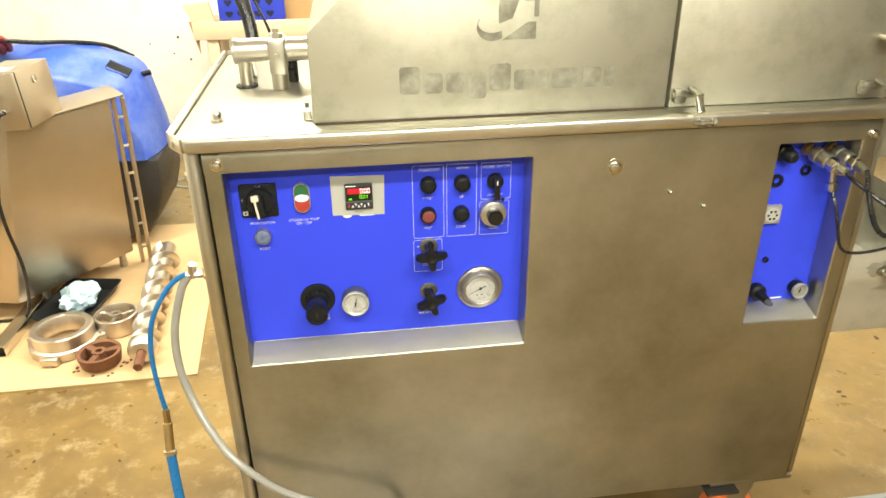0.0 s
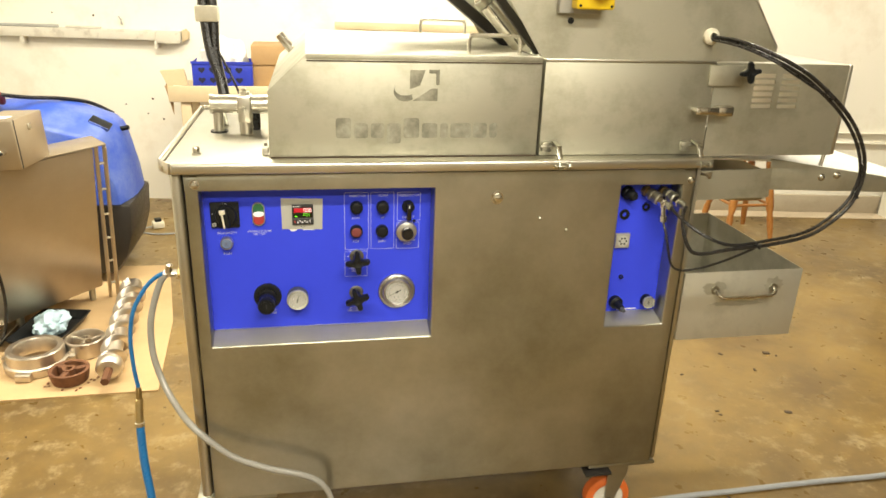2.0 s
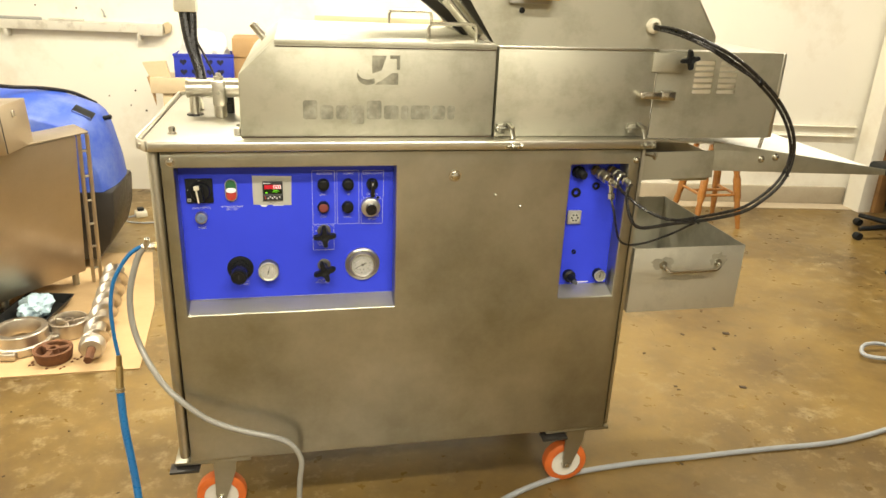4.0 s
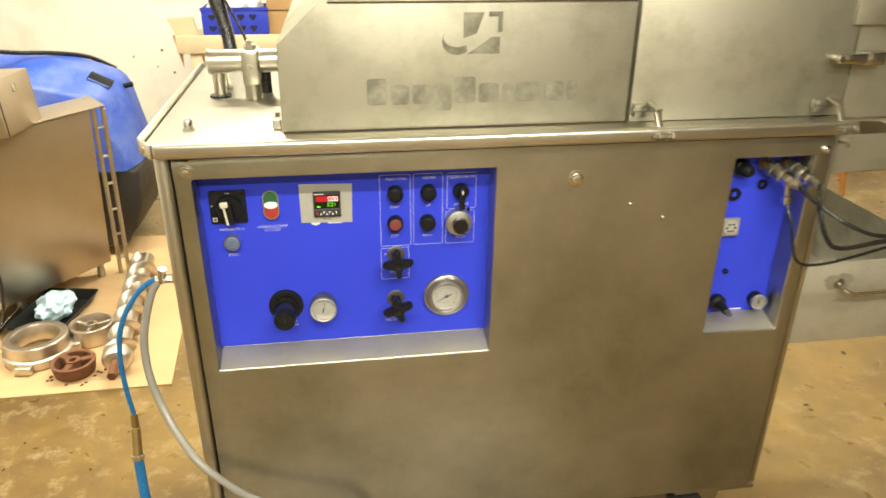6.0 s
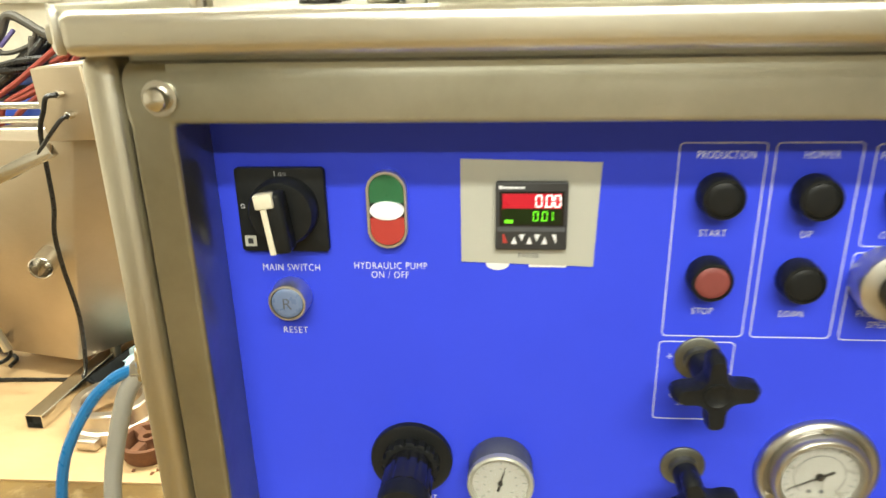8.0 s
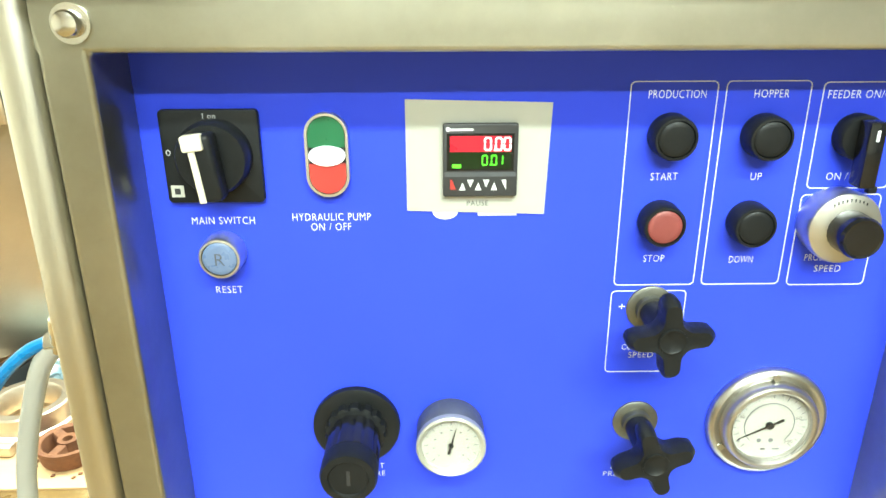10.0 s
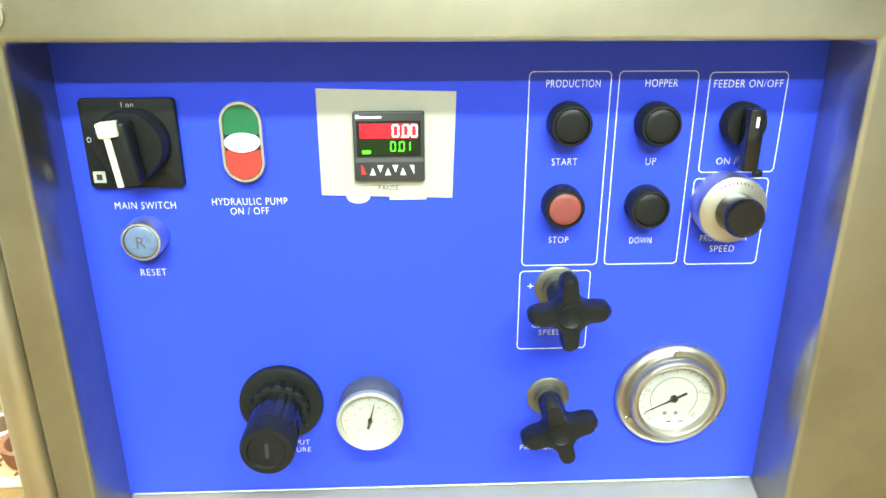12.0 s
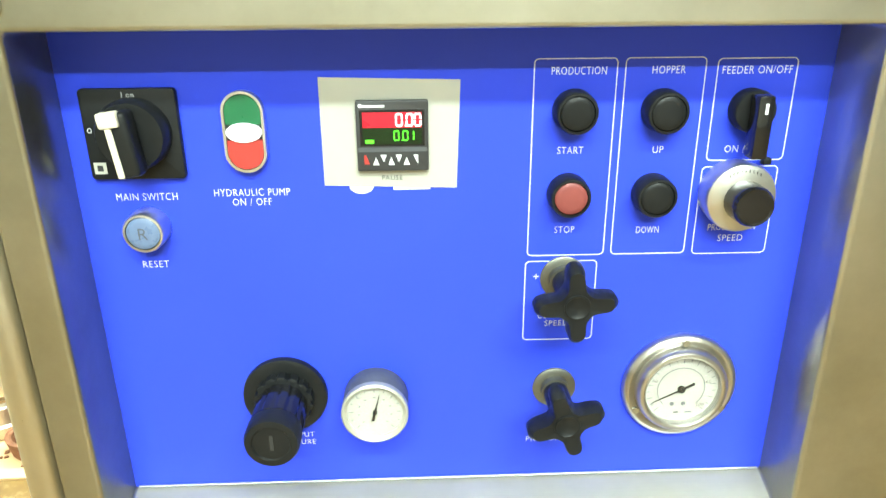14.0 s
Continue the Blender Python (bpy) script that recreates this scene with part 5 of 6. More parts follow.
def grinder_unit():
    u = thing("mincer_unit", (-1.2, 2.9, BOARD), "dismantled stainless steel housing with a control box, standing on plywood", "machine")
    e1b, e2b, lb = Vector((-1.215, 2.665, 0.075)), Vector((-0.885, 3.06, 0.085)), Vector((-1.56, 2.735, 0.075))
    e1t, e2t, lt = Vector((-1.066, 2.62, 0.772)), Vector((-0.795, 2.90, 0.795)), Vector((-1.50, 2.66, 0.772))
    part("housing", hexa([e1b, e2b, lb + e2b - e1b, lb, e1t, e2t, lt + e2t - e1t, lt]), STEEL_WARM, u, "warm-toned stainless housing")
    part("top_flange", hexa([e1t + Vector((0, 0, 0.003)), e2t + Vector((0.045, 0.03, 0.004)), e2t + Vector((-0.06, 0.2, 0.004)), e1t + Vector((-0.1, 0.2, 0.003)), e1t + Vector((0, 0, 0.010)), e2t + Vector((0.045, 0.03, 0.012)), e2t + Vector((-0.06, 0.2, 0.012)), e1t + Vector((-0.1, 0.2, 0.010))]), STEEL_WARM, u)
    a, b = e2t + Vector((0.035, 0.03, 0.0)), e2b + Vector((0.045, 0.06, -0.075))
    for off in (Vector((0, 0, 0)), Vector((-0.030, -0.018, 0))):
        part("guide_rail", rod(a + off, b + off, 0.009, 8), STEEL_WARM, u)
    for k in range(6):
        p = a.lerp(b, 0.10 + 0.16 * k)
        part("rung", rod(p, p + Vector((-0.030, -0.018, 0)), 0.006, 8), STEEL_V, u)
    # feet
    for p in ((e1b.x + 0.05, e1b.y + 0.12), (e2b.x - 0.06, e2b.y + 0.02), (lb.x + 0.08, lb.y + 0.10), (-1.30, 3.1)):
        part("foot", rod((p[0], p[1], BOARD), (p[0], p[1], 0.09), 0.016, 14), STEEL, u)
    # spout
    o = Vector((-1.230, 2.668, 0.425))
    d = Vector((0.20, -0.92, -0.10)).normalized()
    bm = lathe([(0.034, 0), (0.034, 0.085), (0.031, 0.087), (0.029, 0.085), (0.029, 0.01), (0, 0.01)], along(o, o + d), 32)
    part("spout", bm, STEEL_BRIGHT, u)
    # long bars towards the near side
    part("bar", box(-0.022, -0.018, 0, 0.022, 0.018, 0.26, 0.003, m=along((-1.075, 2.545, 0.765), (-1.285, 2.49, 0.672))), STEEL_BRIGHT, u)
    part("bar_end", box(-0.019, -0.015, 0.260, 0.019, 0.015, 0.262, m=along((-1.075, 2.545, 0.765), (-1.285, 2.49, 0.672))), BLACK, u)
    for dz, dy in ((0.80, 2.80), (0.775, 2.76), (0.835, 2.84)):
        part("cross_tube", rod((-1.10, dy, dz), (-1.9, dy - 0.05, dz), 0.011, 12), STEEL_BRIGHT, u)
    part("strut", rod((-1.50, 2.55, 0.60), (-1.36, 2.57, 0.16), 0.014, 10), STEEL_V, u)
    # control box
    m = Matrix.Translation((-1.032, 2.575, 0.782)) @ pose(0, 0, 0, 0, -3, -7)
    jb = part("control_box", box(-0.078, 0, 0, 0.068, 0.013, 0.188, 0.004, m=m), STEEL_WARM, u, "brushed steel control box with two cable glands")
    part("box_body", box(-0.078, 0.019, 0, 0.068, 0.235, 0.190, 0.004, m=m), STEEL_WARM, jb)
    part("seal", box(-0.0765, 0.012, 0.002, 0.0665, 0.020, 0.1865, m=m), BLACK, jb)
    part("lock", box(0.066, 0.105, 0.132, 0.072, 0.128, 0.158, 0.002, m=m), STEEL_BRIGHT, jb)
    part("label_plate", box(-0.05, 0.03, 0.1895, 0.03, 0.085, 0.1915, m=m), WHITE_PRINT, jb)
    part("gland", rod(m @ Vector((0.0, 0, 0.122)), m @ Vector((0.0, -0.022, 0.122)), 0.010, 8), STEEL_BRIGHT, jb)
    part("gland", rod(m @ Vector((0.016, 0, 0.068)), m @ Vector((0.016, -0.022, 0.068)), 0.010, 8), STEEL_BRIGHT, jb)
    g1, g2 = m @ Vector((0.0, -0.022, 0.122)), m @ Vector((0.016, -0.022, 0.068))
    part("cable", hose([g1, g1 + Vector((-0.020, -0.012, -0.005)), (-1.074, 2.54, 0.865), (-1.094, 2.54, 0.813), (-1.098, 2.54, 0.706), (-1.102, 2.54, 0.613), (-1.117, 2.54, 0.536), (-1.121, 2.55, 0.436), (-1.112, 2.56, 0.29), (-1.132, 2.58, 0.16), (-1.18, 2.62, 0.05), (-1.265, 2.655, 0.013), (-1.427, 2.648, 0.013), (-1.64, 2.631, 0.013), (-2.1, 2.63, 0.013)], 0.0065), RUBBER, u, "black power cable")
    part("cable", hose([g2, g2 + Vector((-0.012, -0.014, -0.010)), (-1.06, 2.525, 0.808), (-1.12, 2.52, 0.740), (-1.186, 2.52, 0.699), (-1.229, 2.52, 0.705), (-1.27, 2.53, 0.730)], 0.0055), RUBBER, u)


def coiled_cable():
    pts = []
    for i in range(40):
        a = i * 0.5
        pts.append((-1.66 + (0.17 + 0.012 * math.sin(i * 1.7)) * math.cos(a), 2.72 + 0.10 * math.sin(a), BOARD + 0.012 + 0.0028 * i))
    flexible("coiled_cable", pts, 0.007, RUBBER, "brown-black cable coiled on the plywood", "cable", at=(-1.66, 2.72, BOARD), steps=4)


def square_tube():
    t = thing("square_tube", (-1.19, 2.55, BOARD), "steel square tube lying on the plywood", "tube")
    m = along((-1.185, 2.375, BOARD + 0.022), (-1.165, 2.84, BOARD + 0.022))
    bm = outline_frame(rounded(-0.026, -0.022, 0.026, 0.022, 0.004, 3), rounded(-0.023, -0.019, 0.023, 0.019, 0.003, 3), 0, 0.47)
    bmesh.ops.transform(bm, matrix=Matrix.Translation((-1.205, 2.405, BOARD + 0.022)) @ pose(0, 0, 0, 0, 0, -2.5), verts=bm.verts)
    part("tube", bm, STEEL_BRIGHT, t)
    part("dark_inside", box(-0.022, 0.02, -0.018, 0.022, 0.024, 0.018, m=Matrix.Translation((-1.205, 2.405, BOARD + 0.022)) @ pose(0, 0, 0, 0, 0, -2.5)), BLACK, t)


def clamp_ring(x, y):
    t = thing("ring_nut", (x, y, BOARD), "bright turned steel ring nut with two lugs", "ring")
    part("ring", lathe([(0.094, 0), (0.114, 0), (0.118, 0.006), (0.118, 0.034), (0.108, 0.038), (0.106, 0.080), (0.102, 0.085), (0.082, 0.085), (0.078, 0.078), (0.078, 0.02), (0.090, 0.012), (0.094, 0)], pose(x, y, BOARD), 56), TURNED_STEEL, t)
    for a in (15, 160, 265):
        m = Matrix.Translation((x, y, BOARD)) @ Matrix.Rotation(radians(a), 4, "Z")
        part("lug", box(0.108, -0.030, 0.002, 0.140, 0.030, 0.032, 0.006, m=m), TURNED_STEEL, t)


def barrel_ring(x, y):
    t = thing("steel_insert", (x, y, BOARD), "steel bearing insert with a three-spoked hub", "ring")
    part("ring", lathe([(0.070, 0), (0.075, 0), (0.078, 0.004), (0.078, 0.066), (0.075, 0.070), (0.070, 0.070), (0.068, 0.066), (0.068, 0)], pose(x, y, BOARD), 48), TURNED_STEEL, t)
    part("hub", lathe([(0, 0), (0.022, 0), (0.022, 0.066), (0.012, 0.066), (0.012, 0.05), (0, 0.05)], pose(x, y, BOARD), 24), TURNED_STEEL, t)
    for a in (30, 150, 270):
        m = Matrix.Translation((x, y, BOARD)) @ Matrix.Rotation(radians(a), 4, "Z")
        part("spoke", box(0.018, -0.007, 0.02, 0.070, 0.007, 0.058, 0.003, m=m), TURNED_STEEL, t)


def kidney_plate(x, y):
    t = thing("rusty_kidney_plate", (x, y, BOARD), "rusty brown kidney plate with curved slots", "plate")
    part("rim", lathe([(0.056, 0), (0.062, 0), (0.066, 0.006), (0.074, 0.045), (0.074, 0.050), (0.066, 0.052), (0.060, 0.048), (0.056, 0.01)], pose(x, y, BOARD), 40), RUST, t)
    part("hub", lathe([(0.012, 0.01), (0.024, 0.01), (0.024, 0.052), (0.012, 0.052), (0.012, 0.01)], pose(x, y, BOARD), 24), RUST, t)
    for a in (20, 140, 260):
        m = Matrix.Translation((x, y, BOARD)) @ Matrix.Rotation(radians(a), 4, "Z")
        part("web", box(0.020, -0.012, 0.015, 0.063, 0.012, 0.049, 0.004, m=m), RUST, t)
    rng = random.Random(4)
    for k in range(12):
        a = rng.uniform(math.pi * 0.9, math.pi * 2.1)
        d = rng.uniform(0.076, 0.105)
        part("flake", box(-0.005, -0.004, 0, 0.005, 0.004, 0.004, 0.001, 1, m=pose(x + d * math.cos(a), y + d * math.sin(a), BOARD, 0, 0, rng.uniform(0, 90))), RUST, t)


def auger(p0, p1):
    t = thing("auger", (p0[0], p0[1], BOARD), "bright steel feed screw with a rusty drive pin, lying on plywood", "auger")
    m = along(p0, p1)
    length = (Vector(p1) - Vector(p0)).length
    part("shaft", lathe([(0, 0.02), (0.026, 0.02), (0.030, 0.10), (0.034, length), (0, length)], m, 24), TURNED_STEEL, t)
    bm = bmesh.new()
    turns, n = 6.2, 200
    rows = []
    for i in range(n + 1):
        f = i / n
        a = f * turns * 2 * math.pi
        h = 0.05 + f * (length - 0.09)
        r = 0.052 + 0.010 * f
        row = []
        for rr, dh in ((0.026, -0.010), (r * 0.93, -0.006), (r, -0.003), (r, 0.003), (r * 0.93, 0.006), (0.026, 0.010)):
            row.append(bm.verts.new(m @ Vector((rr * math.cos(a), rr * math.sin(a), h + dh))))
        rows.append(row)
    for ra, rb in zip(rows, rows[1:]):
        for k in range(5):
            bm.faces.new((ra[k], ra[k + 1], rb[k + 1], rb[k]))
    bm.faces.new(rows[0])
    bm.faces.new(rows[-1])
    part("flight", bm, TURNED_STEEL, t)
    part("nose", lathe([(0.018, 0.0), (0.040, 0.004), (0.050, 0.020), (0.050, 0.05), (0.030, 0.06)], m, 32), TURNED_STEEL, t)
    part("drive_pin", rod(m @ Vector((0, 0, 0.02)), m @ Vector((0, 0, -0.085)), 0.017, 6), RUST, t, "rusty square drive pin")


def tray_and_cloth():
    t = thing("black_tray", (-1.04, 2.76, BOARD), "shallow black plastic tray on the plywood", "tray")
    m = pose(-1.030, 2.735, BOARD, 0, 0, -10)
    bm = bmesh.new()
    rings = []
    for w, d, z in ((0.085, 0.135, 0), (0.112, 0.162, 0.040), (0.106, 0.156, 0.040), (0.082, 0.132, 0.004)):
        rings.append([bm.verts.new(m @ Vector((px, py, z))) for px, py in rounded(-w, -d, w, d, 0.02, 4)])
    for a, b in zip(rings, rings[1:]):
        n = len(a)
        for i in range(n):
            bm.faces.new((a[i], a[(i + 1) % n], b[(i + 1) % n], b[i]))
    bm.faces.new(rings[0])
    bm.faces.new(rings[-1])
    part("tray", bm, BLACK, t)
    c = thing("paper_cloth", (-1.05, 2.78, 0.012), "crumpled pale blue paper cloth lying in the tray", "cloth")
    bm = bmesh.new()
    bmesh.ops.create_icosphere(bm, subdivisions=4, radius=1)
    for v in bm.verts:
        p = v.co.copy()
        k = 1 + 0.32 * noise.noise(p * 2.2) + 0.22 * abs(noise.noise(p * 5.0)) + 0.10 * noise.noise(p * 11)
        v.co = Vector((-1.020 + 0.062 * p.x * k, 2.730 + 0.084 * p.y * k, max(0.054 + 0.050 * p.z * k, 0.0145)))
    part("cloth", bm, RAG, c, angle=25)
    y = thing("yellow_sponge", (-0.985, 2.615, BOARD), "small yellow scouring sponge beside the tray", "sponge")
    part("sponge", box(-0.03, -0.014, 0, 0.03, 0.014, 0.026, 0.004, m=pose(-0.930, 2.575, BOARD, 0, 0, -15)), material("sponge_yellow", (0.55, 0.42, 0.06), 0.8, fine=120, bump=0.3), y)


grinder_unit()
coiled_cable()
square_tube()
clamp_ring(-0.992, 2.450)
barrel_ring(-0.832, 2.545)
kidney_plate(-0.832, 2.318)
auger((-0.676, 2.270, 0.062), (-0.752, 3.105, 0.066))
tray_and_cloth()


# ---- floor scrubber and what lies on it ----
def scrubber():
    s = thing("floor_scrubber", (-1.3, 3.6, 0), "scuffed blue plastic floor scrubber with a black base", "floor scrubber")
    crest = [(-2.05, 0.84), (-1.70, 0.865), (-1.41, 0.884), (-1.20, 0.903), (-1.07, 0.886), (-0.95, 0.848), (-0.87, 0.816), (-0.835, 0.782), (-0.818, 0.745), (-0.804, 0.690), (-0.793, 0.630), (-0.784, 0.535), (-0.774, 0.425)]
    slope = []
    for i in range(len(crest)):
        p, q = crest[max(i - 1, 0)], crest[min(i + 1, len(crest) - 1)]
        d = math.hypot(q[0] - p[0], q[1] - p[1])
        slope.append(((p[1] - q[1]) / d, (q[0] - p[0]) / d))
    bm = bmesh.new()
    rings = []
    for y, inset in ((3.270, 0.100), (3.276, 0.088), (3.300, 0.074), (3.322, 0.060), (3.345, 0.044), (3.380, 0.026), (3.420, 0.010), (3.470, 0.0), (3.60, 0.0), (3.68, 0.02), (3.74, 0.07), (3.76, 0.11)):
        ring = [bm.verts.new((x - n[0] * inset * (0.45 if z < 0.6 else 1), y, max(z - n[1] * inset, 0.425))) for (x, z), n in zip(crest, slope)]
        rings.append([bm.verts.new((-2.05, y, 0.425))] + ring)
    for ra, rb in zip(rings, rings[1:]):
        for i in range(len(ra)):
            k = (i + 1) % len(ra)
            bm.faces.new((ra[i], ra[k], rb[k], rb[i]))
    bm.faces.new(rings[0])
    bm.faces.new(rings[-1])
    part("body", bm, SCRUB_BLUE, s, "scuffed blue plastic body", angle=50)
    base = [(-2.0, 0.05), (-0.88, 0.05), (-0.815, 0.14), (-0.780, 0.26), (-0.768, 0.424), (-2.0, 0.424)]
    part("base", prism(base, 3.285, 3.74, 0.02), DARK_METAL, s, "black lower body")
    part("wheel", lathe([(0, 0), (0.085, 0), (0.10, 0.012), (0.10, 0.05), (0.085, 0.06), (0, 0.06)], along((-1.05, 3.30, 0.10), (-1.05, 3.40, 0.10)), 28), RUBBER, s)
    u = Vector((0.885, 0, -0.465)).normalized()
    n = u.cross(Vector((0, 0.93, 0.36))).normalized()
    v = n.cross(u)
    hole = Matrix.Translation((-0.889, 3.405, 0.806)) @ Matrix((u, v, n)).transposed().to_4x4()
    part("grip_recess", box(-0.050, -0.030, -0.03, 0.048, 0.030, 0.003, 0.002, 2, m=hole), BLACK, s, "dark grip opening")
    part("lip", box(-0.046, -0.036, -0.02, 0.046, -0.0305, 0.005, 0.002, 2, m=hole), SCRUB_BLUE, s)
    part("catch", rod((-0.83, 3.50, 0.755), (-0.785, 3.50, 0.765), 0.012, 12), BLACK, s)


def hose_heap():
    h = thing("pressure_hose", (-1.55, 3.5, 0.90), "black and red pressure hoses heaped on the scrubber", "hose")
    rng = random.Random(7)
    for i in range(10):
        cx, cy, cz = -1.70 + rng.uniform(-0.06, 0.06), 3.42 + rng.uniform(-0.05, 0.10), 0.79 + 0.009 * i
        ra, rb = 0.26 + rng.uniform(-0.06, 0.06), 0.13 + rng.uniform(-0.03, 0.03)
        pts = [(cx + ra * math.cos(a), cy + rb * math.sin(a), cz + 0.05 * math.sin(a * 2 + i) + 0.03 + 0.10 * math.cos(a)) for a in (2 * math.pi * k / 14 + i for k in range(16))]
        part("loop", hose(pts, 0.0135, 8, 4), RUBBER, h)
    for dx, dz, bow in ((0.0, 0.0, 0.0), (0.045, -0.022, 0.012), (0.085, -0.035, -0.010), (0.028, -0.045, 0.02)):
        pts = [(-1.745 + dx * 0.5, 3.25, 0.64 + dz), (-1.752 + dx, 3.24, 0.72 + dz), (-1.715 + dx, 3.23, 0.785 + dz + bow), (-1.60 + dx, 3.225, 0.855 + dz), (-1.488 + dx, 3.225, 0.930 + dz - bow), (-1.41 + dx * 0.8, 3.235, 0.985 + dz * 0.6), (-1.368 + dx * 0.6, 3.27, 1.002 + dz * 0.5), (-1.335 + dx * 0.6, 3.32, 0.985 + dz), (-1.345 + dx * 0.5, 3.38, 0.94 + dz), (-1.45 + dx, 3.44, 0.915)]
        part("red_loop", hose(pts, 0.0105, 8, 5), HOSE_RED, h, "faded red hose")
    knot = [(-1.47, 3.235, 0.915), (-1.40, 3.22, 0.945), (-1.345, 3.235, 0.975), (-1.315, 3.29, 0.974), (-1.325, 3.345, 0.945), (-1.40, 3.35, 0.925), (-1.455, 3.30, 0.94), (-1.40, 3.25, 1.0), (-1.36, 3.26, 1.004), (-1.335, 3.31, 0.985)]
    part("red_loop", hose(knot, 0.0105, 8, 6), HOSE_RED, h, "faded red hose")
    g = thing("spray_lance", (-1.5, 3.3, 0.93), "dark grey pressure washer lance with a looped trigger grip", "spray lance")
    part("lance", hose([(-1.50, 3.30, 1.000), (-1.44, 3.30, 0.988), (-1.307, 3.30, 0.960), (-1.204, 3.40, 0.928), (-1.100, 3.52, 0.905), (-0.995, 3.64, 0.865), (-0.90, 3.70, 0.80)], 0.0095, 10), RUBBER, g)
    part("sleeve", rod((-1.505, 3.30, 1.002), (-1.445, 3.30, 0.989), 0.0165, 16), material("lance_sleeve", (0.05, 0.055, 0.075), 0.45, fine=120), g, "dark blue-grey sleeve")
    part("grip", hose([(-1.500, 3.30, 1.002), (-1.535, 3.30, 1.022), (-1.575, 3.30, 1.048), (-1.615, 3.30, 1.070), (-1.645, 3.30, 1.066), (-1.672, 3.30, 1.020), (-1.702, 3.30, 0.985), (-1.714, 3.30, 0.962), (-1.698, 3.30, 0.944)], 0.0165, 10), LANCE, g)
    part("guard", hose([(-1.700, 3.30, 0.946), (-1.66, 3.30, 0.946), (-1.61, 3.30, 0.958), (-1.565, 3.30, 0.980), (-1.545, 3.30, 1.018)], 0.0085, 8), LANCE, g)
    part("hose_stub", rod((-1.560, 3.30, 1.00), (-1.580, 3.30, 0.930), 0.014, 12), LANCE, g)
    part("trigger", box(-0.0065, -0.007, 0, 0.0065, 0.007, 0.085, 0.003, m=along((-1.688, 3.30, 0.968), (-1.618, 3.30, 1.030))), material("trigger_purple", (0.12, 0.10, 0.30), 0.4, fine=100), g)


scrubber()
hose_heap()


# ---- far wall and what stands along it ----
TURNED = Matrix.Translation((-0.94, 4.80, 0)) @ Matrix.Rotation(radians(-8.0), 4, "Z")


def wall_fittings():
    r = part("wall_rail", box(-2.3, -0.06, 1.085, 0.255, 0, 1.145, 0.004, m=TURNED), RAIL_PAINT)
    tagged(r, "grey painted guard rail fixed to the wall", "rail", kind="structure")
    e = part("end_cap", box(0.165, -0.064, 1.082, 0.258, -0.058, 1.147, 0.002, m=TURNED), RAIL_PAINT, r, "rusty end plate")
    for x in (-1.6, -0.75, 0.1):
        part("bracket", box(x - 0.012, -0.058, 1.04, x + 0.012, 0, 1.086, 0.002, m=TURNED), RAIL_PAINT, r)
    part("end_block", box(0.11, -0.075, 1.070, 0.262, -0.0645, 1.150, 0.004, m=TURNED), RAIL_PAINT, r)
    part("end_tab", prism([(0.262, 1.078), (0.300, 1.095), (0.306, 1.140), (0.285, 1.160), (0.262, 1.150)], -0.030, -0.004, m=TURNED), WOOD_PALE, r, "torn brown paper tab")
    part("loose_rod", rod(TURNED @ Vector((-2.3, -0.03, 1.156)), TURNED @ Vector((-0.52, -0.03, 1.154)), 0.010, 10), GREY_PAINT, r, "dark rod lying on the rail")
    part("lump", box(-0.47, -0.050, 1.146, -0.25, -0.015, 1.160, 0.006, m=TURNED), RAIL_PAINT, r)
    for k, (u, z) in enumerate(((-0.56, 1.235), (-0.30, 1.225), (0.12, 0.80), (0.02, 0.70), (-0.16, 0.66), (0.08, 0.565), (-0.02, 0.60))):
        plug = part("wall_plug", rod(TURNED @ Vector((u, -0.004, z)), TURNED @ Vector((u, 0.0, z)), 0.007 if k % 2 else 0.005, 10), DIRT)
        tagged(plug, "small dark plug hole in the painted wall", "plug", kind="structure")
    hook = part("wall_hook", hose([TURNED @ Vector(p) for p in ((-0.12, -0.002, 1.180), (-0.12, -0.020, 1.180), (-0.12, -0.024, 1.205), (-0.135, -0.016, 1.225))], 0.005, 8, 4), GREY_PAINT)
    tagged(hook, "small dark hook on the wall above the rail", "hook", kind="structure")
    w = part("wall_ledge", box(4.25, -0.035, 0.518, 5.17, 0, 0.524, 0.002, m=TURNED), WHITE_WALL)
    tagged(w, "cream painted ledge strip along the wall", "ledge", kind="structure")
    w2 = part("wall_ledge", box(4.25, -0.035, 0.590, 5.17, 0, 0.596, 0.002, m=TURNED), WHITE_WALL)
    tagged(w2, "cream painted ledge strip along the wall", "ledge", kind="structure")
    tr = part("trim", box(4.4, -0.03, 1.52, 5.2, 0, 1.54, 0.002, m=TURNED), GREY_PAINT)
    tagged(tr, "thin dark batten on the wall", "batten", kind="structure")
    sk = part("baseboard", box(2.9, -0.03, 0, 5.2, 0, 0.135, 0.006, m=TURNED), material("scuffed_skirting", (0.44, 0.38, 0.28), 0.6, 0.0, (0.30, 0.24, 0.16), 5, fine=40, bump=0.2))
    tagged(sk, "scuffed pinkish-brown skirting along the wall", "skirting", kind="structure")
    b = part("dust_edge", box(2.9, -0.16, 0, 5.2, -0.03, 0.008, 0.003, m=TURNED), material("pale_screed", (0.60, 0.50, 0.36), 0.7, 0.0, (0.45, 0.36, 0.24), 8, fine=40, bump=0.3))
    tagged(b, "pale uneven screed strip along the wall foot", "screed", kind="structure")
    bo = part("wall_board", box(1.25, -0.02, 1.19, 2.45, 0, 1.235, 0.002, m=TURNED), WOOD_PALE)
    tagged(bo, "pale wooden batten on the wall behind the machine", "batten", kind="structure")


